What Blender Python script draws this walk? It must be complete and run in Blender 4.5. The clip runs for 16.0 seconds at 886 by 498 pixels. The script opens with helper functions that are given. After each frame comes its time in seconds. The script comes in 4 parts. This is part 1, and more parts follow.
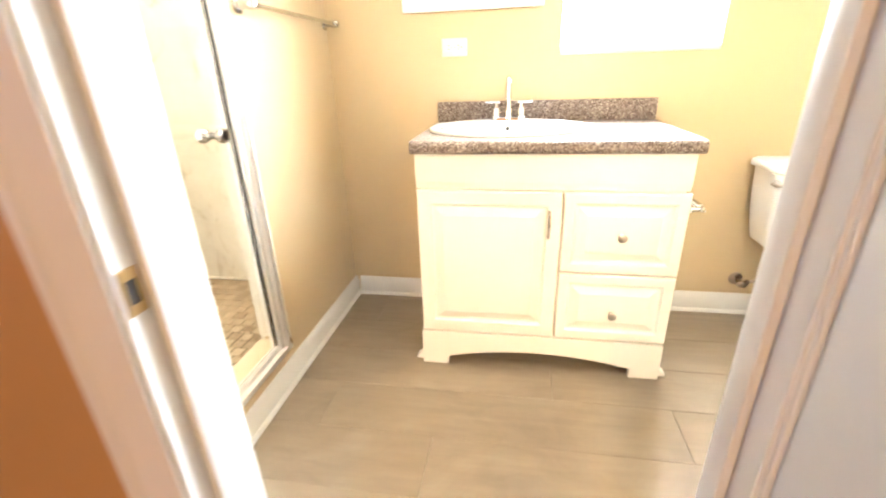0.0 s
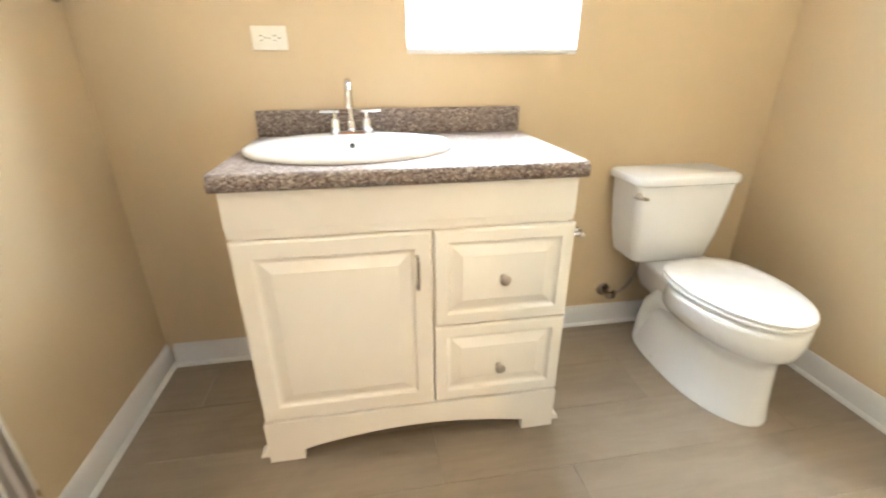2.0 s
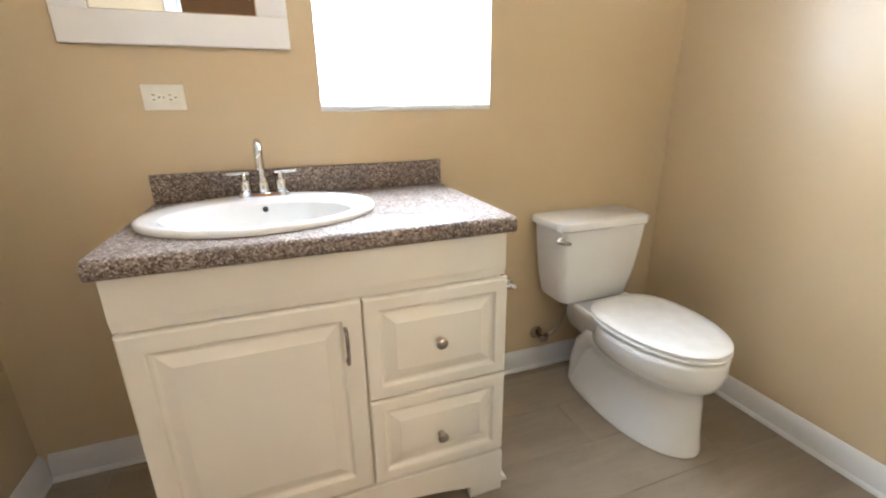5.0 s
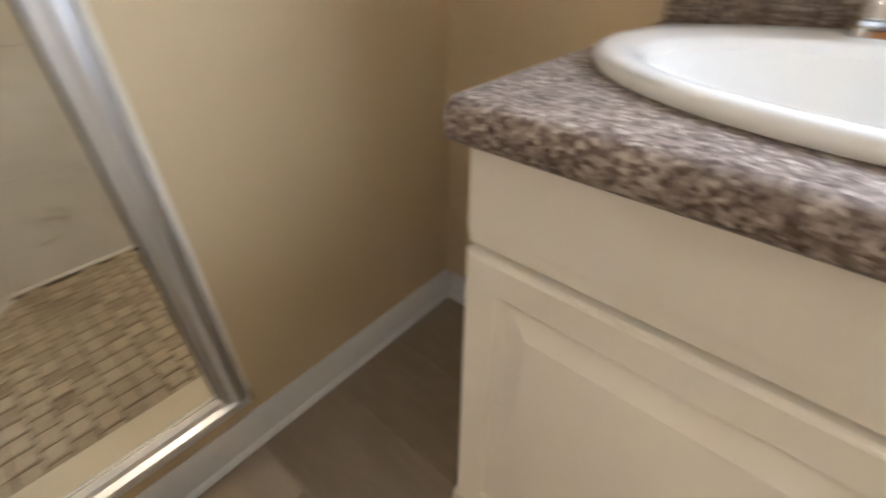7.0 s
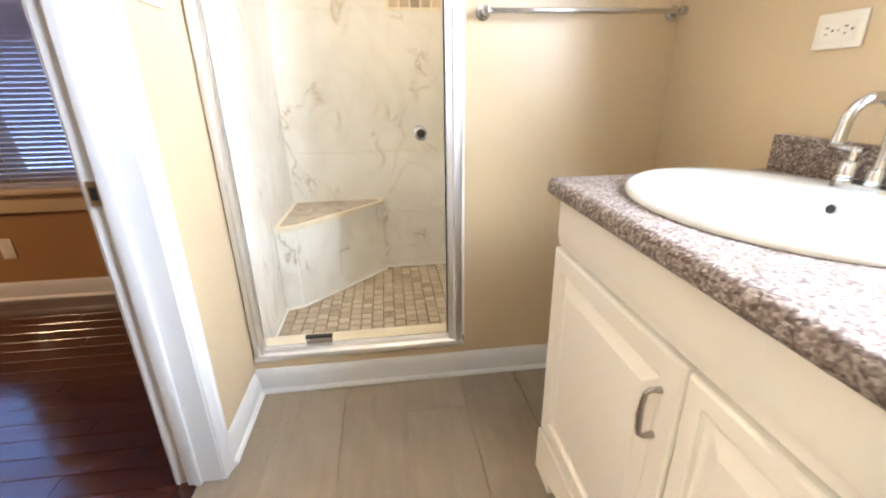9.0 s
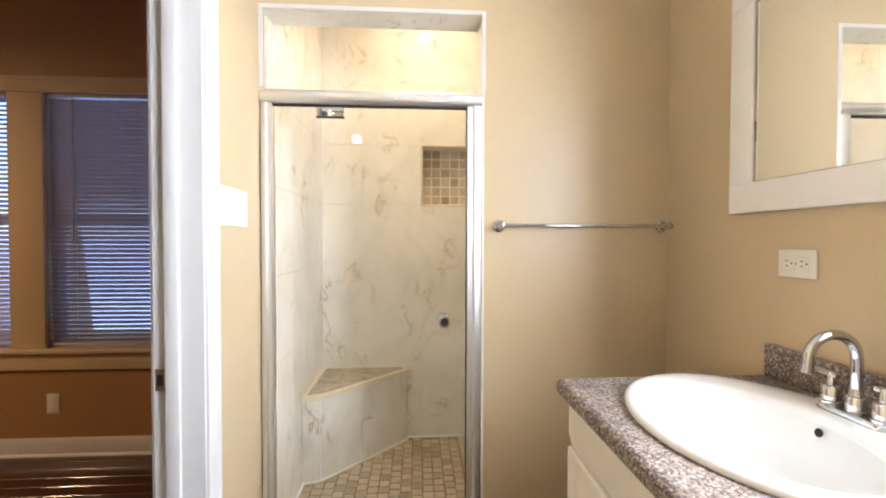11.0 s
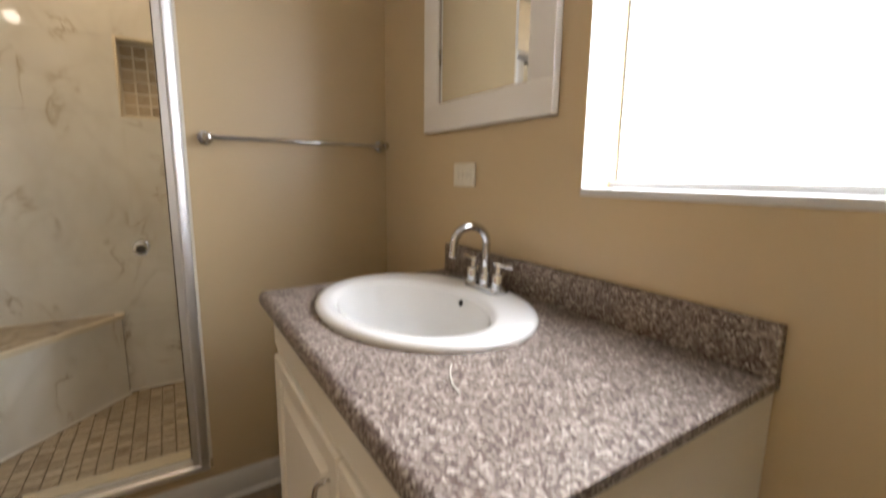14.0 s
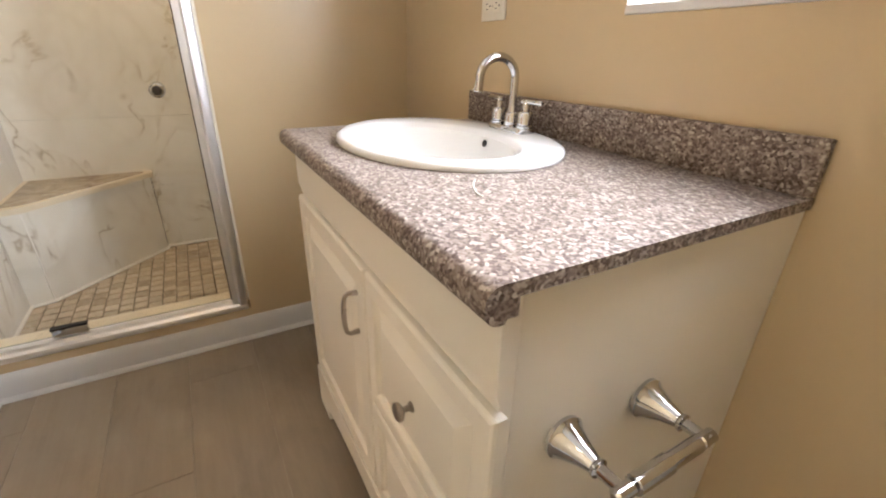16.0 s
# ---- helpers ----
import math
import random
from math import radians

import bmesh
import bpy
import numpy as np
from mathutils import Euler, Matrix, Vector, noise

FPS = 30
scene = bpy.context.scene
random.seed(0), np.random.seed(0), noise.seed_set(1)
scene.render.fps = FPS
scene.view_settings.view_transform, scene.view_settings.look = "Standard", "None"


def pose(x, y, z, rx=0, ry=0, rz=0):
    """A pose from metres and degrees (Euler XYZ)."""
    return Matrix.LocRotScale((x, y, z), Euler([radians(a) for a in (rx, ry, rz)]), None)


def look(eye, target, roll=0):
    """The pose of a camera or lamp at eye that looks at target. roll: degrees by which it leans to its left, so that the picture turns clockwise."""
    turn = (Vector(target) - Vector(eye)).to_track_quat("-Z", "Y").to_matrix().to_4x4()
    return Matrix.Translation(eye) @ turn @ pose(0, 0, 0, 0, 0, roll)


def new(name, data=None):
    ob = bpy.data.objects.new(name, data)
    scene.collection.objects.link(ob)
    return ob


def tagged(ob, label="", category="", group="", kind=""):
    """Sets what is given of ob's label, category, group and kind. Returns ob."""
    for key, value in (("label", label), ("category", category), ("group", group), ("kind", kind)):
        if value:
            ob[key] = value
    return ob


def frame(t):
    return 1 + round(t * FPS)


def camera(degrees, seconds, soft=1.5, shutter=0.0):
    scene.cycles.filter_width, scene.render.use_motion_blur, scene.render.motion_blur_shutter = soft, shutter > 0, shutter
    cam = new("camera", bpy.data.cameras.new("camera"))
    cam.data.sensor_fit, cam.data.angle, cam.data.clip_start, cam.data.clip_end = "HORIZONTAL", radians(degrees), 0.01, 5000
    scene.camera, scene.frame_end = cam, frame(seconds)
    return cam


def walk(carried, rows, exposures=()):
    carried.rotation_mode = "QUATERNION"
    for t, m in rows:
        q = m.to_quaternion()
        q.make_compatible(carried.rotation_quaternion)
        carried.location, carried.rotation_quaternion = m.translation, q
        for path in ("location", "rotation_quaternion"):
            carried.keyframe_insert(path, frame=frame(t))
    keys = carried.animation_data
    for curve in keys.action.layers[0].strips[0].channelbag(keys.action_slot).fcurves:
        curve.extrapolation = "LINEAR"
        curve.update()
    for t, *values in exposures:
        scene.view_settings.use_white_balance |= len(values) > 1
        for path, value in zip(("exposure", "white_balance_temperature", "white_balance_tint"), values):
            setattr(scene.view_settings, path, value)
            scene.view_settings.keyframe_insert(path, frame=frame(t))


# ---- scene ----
cam = camera(91.7, 16.0, soft=2.0, shutter=0.5)
PATH = [
    (0, (0.846, -2.005, 1.115), (0.52, -0.186, 0.349), -1.9),
    (0.5, (0.838, -1.795, 1.121), (0.67, 0.031, 0.324), 0.2),
    (1, (0.827, -1.686, 1.127), (0.817, 0.144, 0.321), 0.9),
    (1.5, (0.822, -1.629, 1.131), (0.92, 0.203, 0.335), 0.2),
    (2, (0.854, -1.601, 1.127), (1.163, 0.211, 0.338), -0.1),
    (2.5, (0.892, -1.589, 1.123), (1.445, 0.155, 0.315), -0.4),
    (3, (0.917, -1.583, 1.122), (1.594, 0.109, 0.299), -0.3),
    (5.3, (0.865, -1.493, 1.164), (1.494, 0.306, 0.558), -0.4),
    (5.5, (0.865, -1.434, 1.143), (1.404, 0.373, 0.476), -0.9),
    (5.8, (0.866, -1.268, 1.119), (1.229, 0.544, 0.353), -0.6),
    (6, (0.861, -1.192, 1.11), (1.075, 0.585, 0.218), -0.7),
    (6.2, (0.844, -1.124, 1.101), (0.866, 0.599, 0.085), -2.5),
    (6.5, (0.813, -1.011, 1.028), (0.498, 0.652, -0.040), -1.3),
    (6.8, (0.759, -0.891, 1.016), (-0.005, 0.542, -0.152), 0.4),
    (7, (0.737, -0.881, 1.016), (-0.316, 0.345, -0.164), 0.0),
    (7.2, (0.757, -0.873, 1.025), (-0.589, 0.044, -0.145), 0.1),
    (7.5, (0.867, -0.897, 1.038), (-0.714, -0.495, -0.117), 0.6),
    (7.7, (0.951, -0.920, 1.050), (-0.714, -0.679, -0.030), 0.4),
    (8, (1.084, -0.947, 1.056), (-0.666, -0.773, 0.102), 1.0),
    (8.2, (1.183, -0.973, 1.069), (-0.592, -0.776, 0.168), 0.4),
    (10.3, (1.591, -0.954, 1.23), (-0.397, -0.814, 1.071), 0.1),
    (10.5, (1.589, -0.957, 1.257), (-0.406, -0.823, 1.204), 0.0),
    (11, (1.587, -0.956, 1.262), (-0.409, -0.834, 1.221), 0.1),
    (11.5, (1.587, -0.947, 1.264), (-0.408, -0.812, 1.226), 0.2),
    (12, (1.592, -0.904, 1.257), (-0.38, -0.574, 1.239), 0.5),
    (12.5, (1.617, -0.847, 1.261), (-0.28, -0.214, 1.259), 0.3),
    (13, (1.644, -0.798, 1.264), (-0.147, 0.092, 1.251), 0.5),
    (13.5, (1.65, -0.769, 1.25), (-0.062, 0.263, 1.196), 0.2),
    (14, (1.651, -0.769, 1.197), (-0.012, 0.291, 0.868), 0.7),
    (14.5, (1.665, -0.776, 1.116), (0.078, 0.238, 0.442), 1.2),
    (15, (1.674, -0.779, 1.088), (0.127, 0.207, 0.292), 1.6),
    (15.5, (1.672, -0.78, 1.079), (0.125, 0.184, 0.256), 1.6),
    (16, (1.667, -0.784, 1.081), (0.09, 0.131, 0.258), 1.4),
]
EXPOSURES = [(t, stops, kelvin, tint) for t, stops, kelvin, tint in (
    (0, 2.03, 5980, 8), (0.5, 1.60, 5780, 8), (1, 1.42, 5700, 7), (1.5, 1.22, 5640, 7), (2, 1.10, 5600, 6), (3, 0.98, 5500, 6),
    (5.3, 0.34, 5540, 9), (6, 0.24, 5580, 9), (6.5, 0.06, 5580, 9), (7, 0.04, 5600, 10), (7.5, 0.60, 5520, 9), (8.2, 0.86, 5460, 10),
    (10.3, 1.05, 5750, 10), (10.6, 0.55, 5830, 10), (11.5, 0.29, 5830, 12), (12, 0.25, 5860, 12), (13, 0.07, 5930, 12), (13.5, -0.22, 5970, 12), (14, -0.67, 6220, 13),
    (14.5, -0.94, 6480, 14), (15.2, -0.40, 6120, 14), (16, 0.12, 6040, 14),
)]
walk(cam, [(t, look(eye, target, roll)) for t, eye, target, roll in PATH], EXPOSURES)

# ---- world and lights ----
world = bpy.data.worlds.new("sky")
scene.world = world
world.use_nodes = True
sky = world.node_tree.nodes.new("ShaderNodeTexSky")
sky.sky_type, sky.sun_disc = "NISHITA", False
sky.sun_elevation, sky.sun_rotation = radians(46.7), radians(135)
world.node_tree.links.new(sky.outputs[0], world.node_tree.nodes["Background"].inputs[0])
world.node_tree.nodes["Background"].inputs[1].default_value = 0.12


def lamp(name, kind, energy, color, m, size=(0.1, 0.1), shape="RECTANGLE"):
    data = bpy.data.lights.new(name, kind)
    data.energy, data.color = energy, color
    if kind == "AREA":
        data.shape, data.size, data.size_y = shape, size[0], size[1]
    ob = new(name, data)
    ob.matrix_basis = m
    return ob


sun = lamp("sun", "SUN", 2.5, (1.0, 0.95, 0.88), look((0, 0, 10), (-4.0, 4.0, 4.0)))
sun.data.angle = radians(0.5)
daylight = lamp("window_daylight", "AREA", 136, (0.97, 0.985, 1.0), look((1.29, 0.312, 1.60), (0.98, -1.0, 1.51)), (1.2, 1.1))
daylight.data.spread = radians(170)
lamp("bedroom_window_daylight", "AREA", 7.0, (0.38, 0.52, 1.0), look((-1.30, -2.65, 1.38), (0.0, -2.65, 1.2)), (0.9, 1.45))
lamp("bedroom_window_daylight", "AREA", 7.0, (0.38, 0.52, 1.0), look((-1.30, -3.72, 1.38), (0.0, -3.72, 1.2)), (0.9, 1.45))
lamp("shower_downlight_glow", "AREA", 8.0, (1.0, 0.73, 0.46), look((-0.52, -0.889, 2.689), (-0.52, -0.889, 0)), (0.07, 0.07), "DISK")
lamp("bedroom_dome_glow", "AREA", 40, (1.0, 0.60, 0.28), look((0.66, -4.60, 2.435), (0.66, -4.60, 0)), (0.24, 0.24), "DISK")


# ---- materials ----
class Nodes:
    """A short way to wire one node material."""

    def __init__(self, name, rough=0.5, metal=0.0, spec=0.5):
        self.m = bpy.data.materials.new(name)
        self.m.use_nodes = True
        self.t = self.m.node_tree
        self.p = self.t.nodes["Principled BSDF"]
        self.p.inputs["Roughness"].default_value = rough
        self.p.inputs["Metallic"].default_value = metal
        self.p.inputs["Specular IOR Level"].default_value = spec

    def add(self, kind, **values):
        n = self.t.nodes.new(kind)
        for k, v in values.items():
            n.inputs[k.replace("_", " ")].default_value = v
        return n

    def link(self, a, b):
        self.t.links.new(a, b)

    def place(self, scale=(1, 1, 1), turn=(0, 0, 0), shift_random=0.0):
        co, mp = self.add("ShaderNodeTexCoord"), self.add("ShaderNodeMapping")
        mp.inputs["Scale"].default_value = scale
        mp.inputs["Rotation"].default_value = [radians(a) for a in turn]
        self.link(co.outputs["Object"], mp.inputs["Vector"])
        if shift_random:
            info, mul = self.add("ShaderNodeObjectInfo"), self.add("ShaderNodeMath")
            mul.operation = "MULTIPLY"
            mul.inputs[1].default_value = shift_random
            self.link(info.outputs["Random"], mul.inputs[0])
            cmb = self.add("ShaderNodeCombineXYZ")
            for s in "XYZ":
                self.link(mul.outputs[0], cmb.inputs[s])
            self.link(cmb.outputs[0], mp.inputs["Location"])
        return mp.outputs[0]

    def noise(self, vec, scale, detail=4.0, rough=0.55, distortion=0.0):
        n = self.add("ShaderNodeTexNoise", Scale=scale, Detail=detail, Roughness=rough, Distortion=distortion)
        self.link(vec, n.inputs["Vector"])
        return n.outputs["Fac"]

    def ramp(self, fac, stops, flat=False):
        r = self.t.nodes.new("ShaderNodeValToRGB")
        r.color_ramp.interpolation = "CONSTANT" if flat else "LINEAR"
        while len(r.color_ramp.elements) < len(stops):
            r.color_ramp.elements.new(0.5)
        for e, (at, c) in zip(r.color_ramp.elements, stops):
            e.position, e.color = at, (*c, 1) if len(c) == 3 else c
        self.link(fac, r.inputs[0])
        return r.outputs[0]

    def mix(self, a, b, fac, mode="MIX"):
        n = self.t.nodes.new("ShaderNodeMix")
        n.data_type, n.blend_type = "RGBA", mode
        for value, slot in ((fac, n.inputs[0]), (a, n.inputs[6]), (b, n.inputs[7])):
            if isinstance(value, (int, float)):
                slot.default_value = value
            elif isinstance(value, tuple):
                slot.default_value = (*value, 1)
            else:
                self.link(value, slot)
        return n.outputs[2]

    def color(self, value):
        if isinstance(value, tuple):
            self.p.inputs["Base Color"].default_value = (*value, 1)
        else:
            self.link(value, self.p.inputs["Base Color"])
        return self

    def rough(self, fac, low, high):
        self.link(self.ramp(fac, [(0.3, (low,) * 3), (0.7, (high,) * 3)]), self.p.inputs["Roughness"])
        return self

    def bump(self, fac, strength, distance=0.002):
        b = self.add("ShaderNodeBump", Strength=strength, Distance=distance)
        self.link(fac, b.inputs["Height"])
        self.link(b.outputs[0], self.p.inputs["Normal"])
        return self


def shade(c, k):
    return tuple(min(1.0, v * k) for v in c)


def paint(name, c, rough=0.55, spread=0.05, bump=0.12, fine=220, spec=0.4):
    """Rolled wall paint or enamel, with faint blotches and orange peel."""
    n = Nodes(name, rough, 0, spec)
    v = n.place()
    big, small = n.noise(v, 1.7, 3), n.noise(v, fine, 2)
    n.color(n.ramp(big, [(0.3, shade(c, 1 - spread)), (0.7, shade(c, 1 + spread))]))
    n.rough(n.noise(v, 9, 3), rough - 0.025, rough + 0.025)
    return n.bump(small, bump, 0.0006).m


def metal(name, c, rough=0.08, smudge=0.06):
    n = Nodes(name, rough, 1.0)
    v = n.place()
    n.color(c)
    return n.rough(n.noise(v, 5, 2), rough, rough + smudge).m


def plain(name, c, rough=0.4, metallic=0.0, spec=0.5):
    n = Nodes(name, rough, metallic, spec)
    v = n.place()
    return n.color(n.ramp(n.noise(v, 14, 3), [(0.3, shade(c, 0.94)), (0.7, shade(c, 1.05))])).m


TAN = (0.512, 0.402, 0.248)
wall_paint = paint("tan wall paint", TAN, 0.36, 0.025, 0.16, 260, 0.5)
bedroom_paint = paint("brown bedroom paint", (0.36, 0.205, 0.085), 0.5, 0.04, 0.2, 240, 0.4)
ceiling_paint = paint("white ceiling paint", (0.80, 0.78, 0.74), 0.8, 0.02, 0.2, 160)
trim_paint = paint("white trim enamel", (0.60, 0.595, 0.585), 0.36, 0.02, 0.05, 90)
cabinet_paint = paint("cream cabinet foil", (0.76, 0.725, 0.645), 0.30, 0.012, 0.03, 60)
mirror_frame_paint = paint("white mirror frame lacquer", (0.78, 0.77, 0.76), 0.3, 0.015, 0.05, 80)
porcelain = paint("white vitreous china", (0.73, 0.73, 0.72), 0.06, 0.008, 0.0, 60, 0.5)
plastic_white = plain("ivory plastic", (0.72, 0.69, 0.60), 0.3)
caulk_white = plain("white caulk", (0.80, 0.77, 0.70), 0.5)
seat_plastic = plain("white seat plastic", (0.80, 0.795, 0.775), 0.16)
chrome = metal("polished chrome", (0.57, 0.58, 0.60), 0.03, 0.04)
# Chrome darkened in its colour to stand for a mirrored dark room.
dark_reflection_chrome = metal("chrome darkened by a painted reflection", (0.10, 0.10, 0.105), 0.15, 0.05)
satin = metal("satin aluminium frame", (0.80, 0.80, 0.81), 0.36, 0.06)
nickel = metal("brushed nickel", (0.40, 0.36, 0.32), 0.24, 0.12)
brass = metal("aged brass", (0.45, 0.33, 0.17), 0.3, 0.15)
aged_metal = metal("tarnished valve metal", (0.34, 0.28, 0.23), 0.25, 0.15)
braid = metal("braided steel hose", (0.38, 0.31, 0.26), 0.35, 0.2)
# Rubber seals, and the shade inside small holes painted as black patches.
dark_gap = plain("black rubber and hole shade", (0.012, 0.011, 0.010), 0.6)
grout_white = paint("cream grout", (0.66, 0.61, 0.50), 0.8, 0.06, 0.4, 300)
grout_brown = paint("brown mosaic grout", (0.17, 0.128, 0.082), 0.9, 0.12, 0.5, 300)
grout_floor = paint("taupe floor grout", (0.27, 0.225, 0.17), 0.85, 0.1, 0.4, 300)
ground_earth = paint("bare ground", (0.22, 0.19, 0.14), 0.95, 0.2, 0.5, 4)


def make_glass(name, tint, rough=0.0):
    n = Nodes(name, rough)
    n.color(tint)
    n.p.inputs["Transmission Weight"].default_value = 1.0
    n.p.inputs["IOR"].default_value = 1.45
    return n.m


glass = make_glass("clear shower glass", (0.985, 0.995, 0.985))
window_glass = make_glass("window glass", (0.97, 0.98, 0.98))
mirror_glass = metal("silvered mirror", (0.88, 0.90, 0.89), 0.0, 0.012)


def make_marble():
    n = Nodes("cream marble tile", 0.12)
    v = n.place((1, 1, 1), (20, 35, 15))
    warp = n.noise(v, 2.4, 5, 0.6)
    c = n.ramp(n.noise(v, 1.7, 5, 0.6, 0.8), [(0.30, (0.69, 0.655, 0.57)), (0.52, (0.79, 0.76, 0.68)), (0.75, (0.84, 0.815, 0.745))])
    for scale, turn, thin, low, tone in ((1.5, (38, 20, 48), 0.010, 0.54, (0.40, 0.335, 0.235)), (2.6, (-24, 47, 12), 0.013, 0.55, (0.46, 0.38, 0.25))):
        at = n.place((2.2, 1.9, 1.2), turn)
        line = n.noise(at, scale, 5, 0.50, 0.6)
        vein = n.ramp(line, [(0.5 - thin * 1.3, (0, 0, 0)), (0.4995, (0.85, 0.85, 0.85)), (0.501, (0.85, 0.85, 0.85)), (0.5 + thin, (0, 0, 0))])
        patch = n.ramp(n.noise(n.place((1, 1, 0.7), turn), 4.6, 3), [(low, (0, 0, 0)), (low + 0.12, (1, 1, 1))])
        vein = n.mix(vein, patch, 1.0, "MULTIPLY")
        smear = n.ramp(n.noise(at, scale, 3, 0.5, 0.8), [(0.445, (0, 0, 0)), (0.5, (0.24, 0.24, 0.24)), (0.555, (0, 0, 0))])
        smear = n.mix(smear, patch, 0.6, "MULTIPLY")
        c = n.mix(n.mix(c, (0.52, 0.45, 0.33), smear), tone, vein)
    n.color(c)
    return n.rough(warp, 0.015, 0.05).m


def make_granite():
    n = Nodes("brown speckled laminate", 0.36, 0, 0.3)
    n.p.inputs["IOR"].default_value = 1.2
    v = n.place()
    warp = n.add("ShaderNodeTexNoise", Scale=60.0, Detail=2.0)
    n.link(v, warp.inputs["Vector"])
    bent = n.mix(v, warp.outputs["Color"], 0.008)
    cell = n.add("ShaderNodeTexVoronoi", Scale=225.0)
    n.link(bent, cell.inputs["Vector"])
    pick = n.t.nodes.new("ShaderNodeSeparateColor")
    n.link(cell.outputs["Color"], pick.inputs[0])
    chips = n.ramp(pick.outputs[0], [(0.0, (0.072, 0.049, 0.038)), (0.20, (0.125, 0.092, 0.074)), (0.42, (0.200, 0.158, 0.134)), (0.64, (0.27, 0.227, 0.197)),
                                     (0.82, (0.36, 0.312, 0.272)), (0.94, (0.48, 0.43, 0.37))], True)
    grain = n.ramp(n.noise(v, 240, 3), [(0.4, (0.07, 0.05, 0.042)), (0.6, (0.30, 0.265, 0.245))])
    n.color(n.mix(chips, grain, 0.24))
    n.rough(n.noise(v, 70, 3), 0.34, 0.48)
    return n.bump(n.noise(v, 320, 2), 0.10, 0.0004).m


def make_planks(name, dark, mid, light, rough, long_axis, scale=1.0, gloss=0.5, vary=0.03, blend=0.25):
    """Board grain along one axis, each board with its own shade."""
    n = Nodes(name, rough, 0, gloss)
    s = (1.3, 16, 1) if long_axis == "x" else (16, 1.3, 1)
    v = n.place(tuple(k * scale for k in s), (0, 0, 0), 30.0)
    soft = n.noise(n.place((2.6, 5, 1) if long_axis == "x" else (5, 2.6, 1), (0, 0, 0), 17.0), 1.3, 6, 0.62, 0.9)
    grain = n.noise(v, 2.2, 6, 0.62, 0.5)
    c = n.mix(n.ramp(soft, [(0.3, dark), (0.5, mid), (0.72, light)]), n.ramp(grain, [(0.3, dark), (0.55, mid), (0.75, light)]), blend)
    info = n.add("ShaderNodeObjectInfo")
    c = n.mix(c, n.ramp(info.outputs["Random"], [(0.0, (1 - vary,) * 3), (1.0, (1 + vary,) * 3)]), 1.0, "MULTIPLY")
    n.color(c)
    n.rough(soft, rough - 0.07, rough + 0.08)
    return n.bump(grain, 0.12, 0.001).m


def make_mosaic():
    n = Nodes("tumbled travertine mosaic", 0.5)
    info = n.add("ShaderNodeObjectInfo")
    geo = n.add("ShaderNodeNewGeometry")
    add = n.add("ShaderNodeMath")
    n.link(info.outputs["Random"], add.inputs[0])
    n.link(geo.outputs["Random Per Island"], add.inputs[1])
    fr = n.add("ShaderNodeMath")
    fr.operation = "FRACT"
    n.link(add.outputs[0], fr.inputs[0])
    base = n.ramp(fr.outputs[0], [(0.0, (0.24, 0.18, 0.112)), (0.25, (0.45, 0.365, 0.25)), (0.5, (0.55, 0.46, 0.325)), (0.75, (0.37, 0.30, 0.205)), (1.0, (0.60, 0.515, 0.38))])
    v = n.place((1, 1, 1), (0, 0, 0), 5.0)
    n.color(n.mix(base, n.ramp(n.noise(v, 60, 5), [(0.35, (0.30, 0.21, 0.12)), (0.65, (0.62, 0.52, 0.36))]), 0.26))
    n.rough(n.noise(v, 40, 3), 0.35, 0.6)
    return n.bump(n.noise(v, 120, 4), 0.3, 0.001).m


marble = make_marble()
granite = make_granite()
mosaic = make_mosaic()
floor_tile = make_planks("greige wood-look porcelain", (0.190, 0.150, 0.104), (0.240, 0.194, 0.139), (0.280, 0.231, 0.170), 0.36, "x", 1.0, 0.5, 0.05, 0.42)
hardwood = make_planks("dark cherry hardwood", (0.018, 0.006, 0.004), (0.045, 0.013, 0.008), (0.085, 0.026, 0.014), 0.16, "y", 1.0, 0.6, 0.15, 0.42)
blind_vinyl = plain("grey-white vinyl blind", (0.40, 0.39, 0.41), 0.4)
# Cream trim with the bedroom lamp's warm cast put into the colour.
bedroom_trim = paint("lamp-warmed cream bedroom trim", (0.58, 0.46, 0.285), 0.6, 0.03, 0.05, 90)


def make_travertine():
    n = Nodes("brown veined travertine", 0.4)
    v = n.place((1, 1, 1), (0, 0, 40))
    n.color(n.ramp(n.noise(v, 11, 6, 0.65, 1.2), [(0.32, (0.20, 0.145, 0.085)), (0.46, (0.34, 0.27, 0.175)), (0.58, (0.42, 0.35, 0.24)), (0.70, (0.52, 0.45, 0.33))]))
    return n.rough(n.noise(v, 30, 3), 0.3, 0.5).m


bench_stone = make_travertine()
threshold_stone = plain("cream stone threshold", (0.72, 0.63, 0.46), 0.35)


def make_lit(name, c, strength):
    n = Nodes(name, 0.4)
    n.color((0.8, 0.8, 0.8))
    n.p.inputs["Emission Color"].default_value = (*c, 1)
    n.p.inputs["Emission Strength"].default_value = strength
    return n.m


lamp_lens = make_lit("lit lamp lens", (1.0, 0.80, 0.52), 12)
globe_lit = make_lit("lit opal globe", (1.0, 0.86, 0.66), 26)


# ---- mesh helpers ----
def thing(name, at, label="", category="", group="", kind=""):
    ob = new(name)
    ob.matrix_basis = Matrix.Translation(at)
    ob.empty_display_size = 0.05
    return tagged(ob, label, category, group, kind)


def world_of(ob):
    return (world_of(ob.parent) @ ob.matrix_parent_inverse if ob.parent else Matrix()) @ ob.matrix_basis


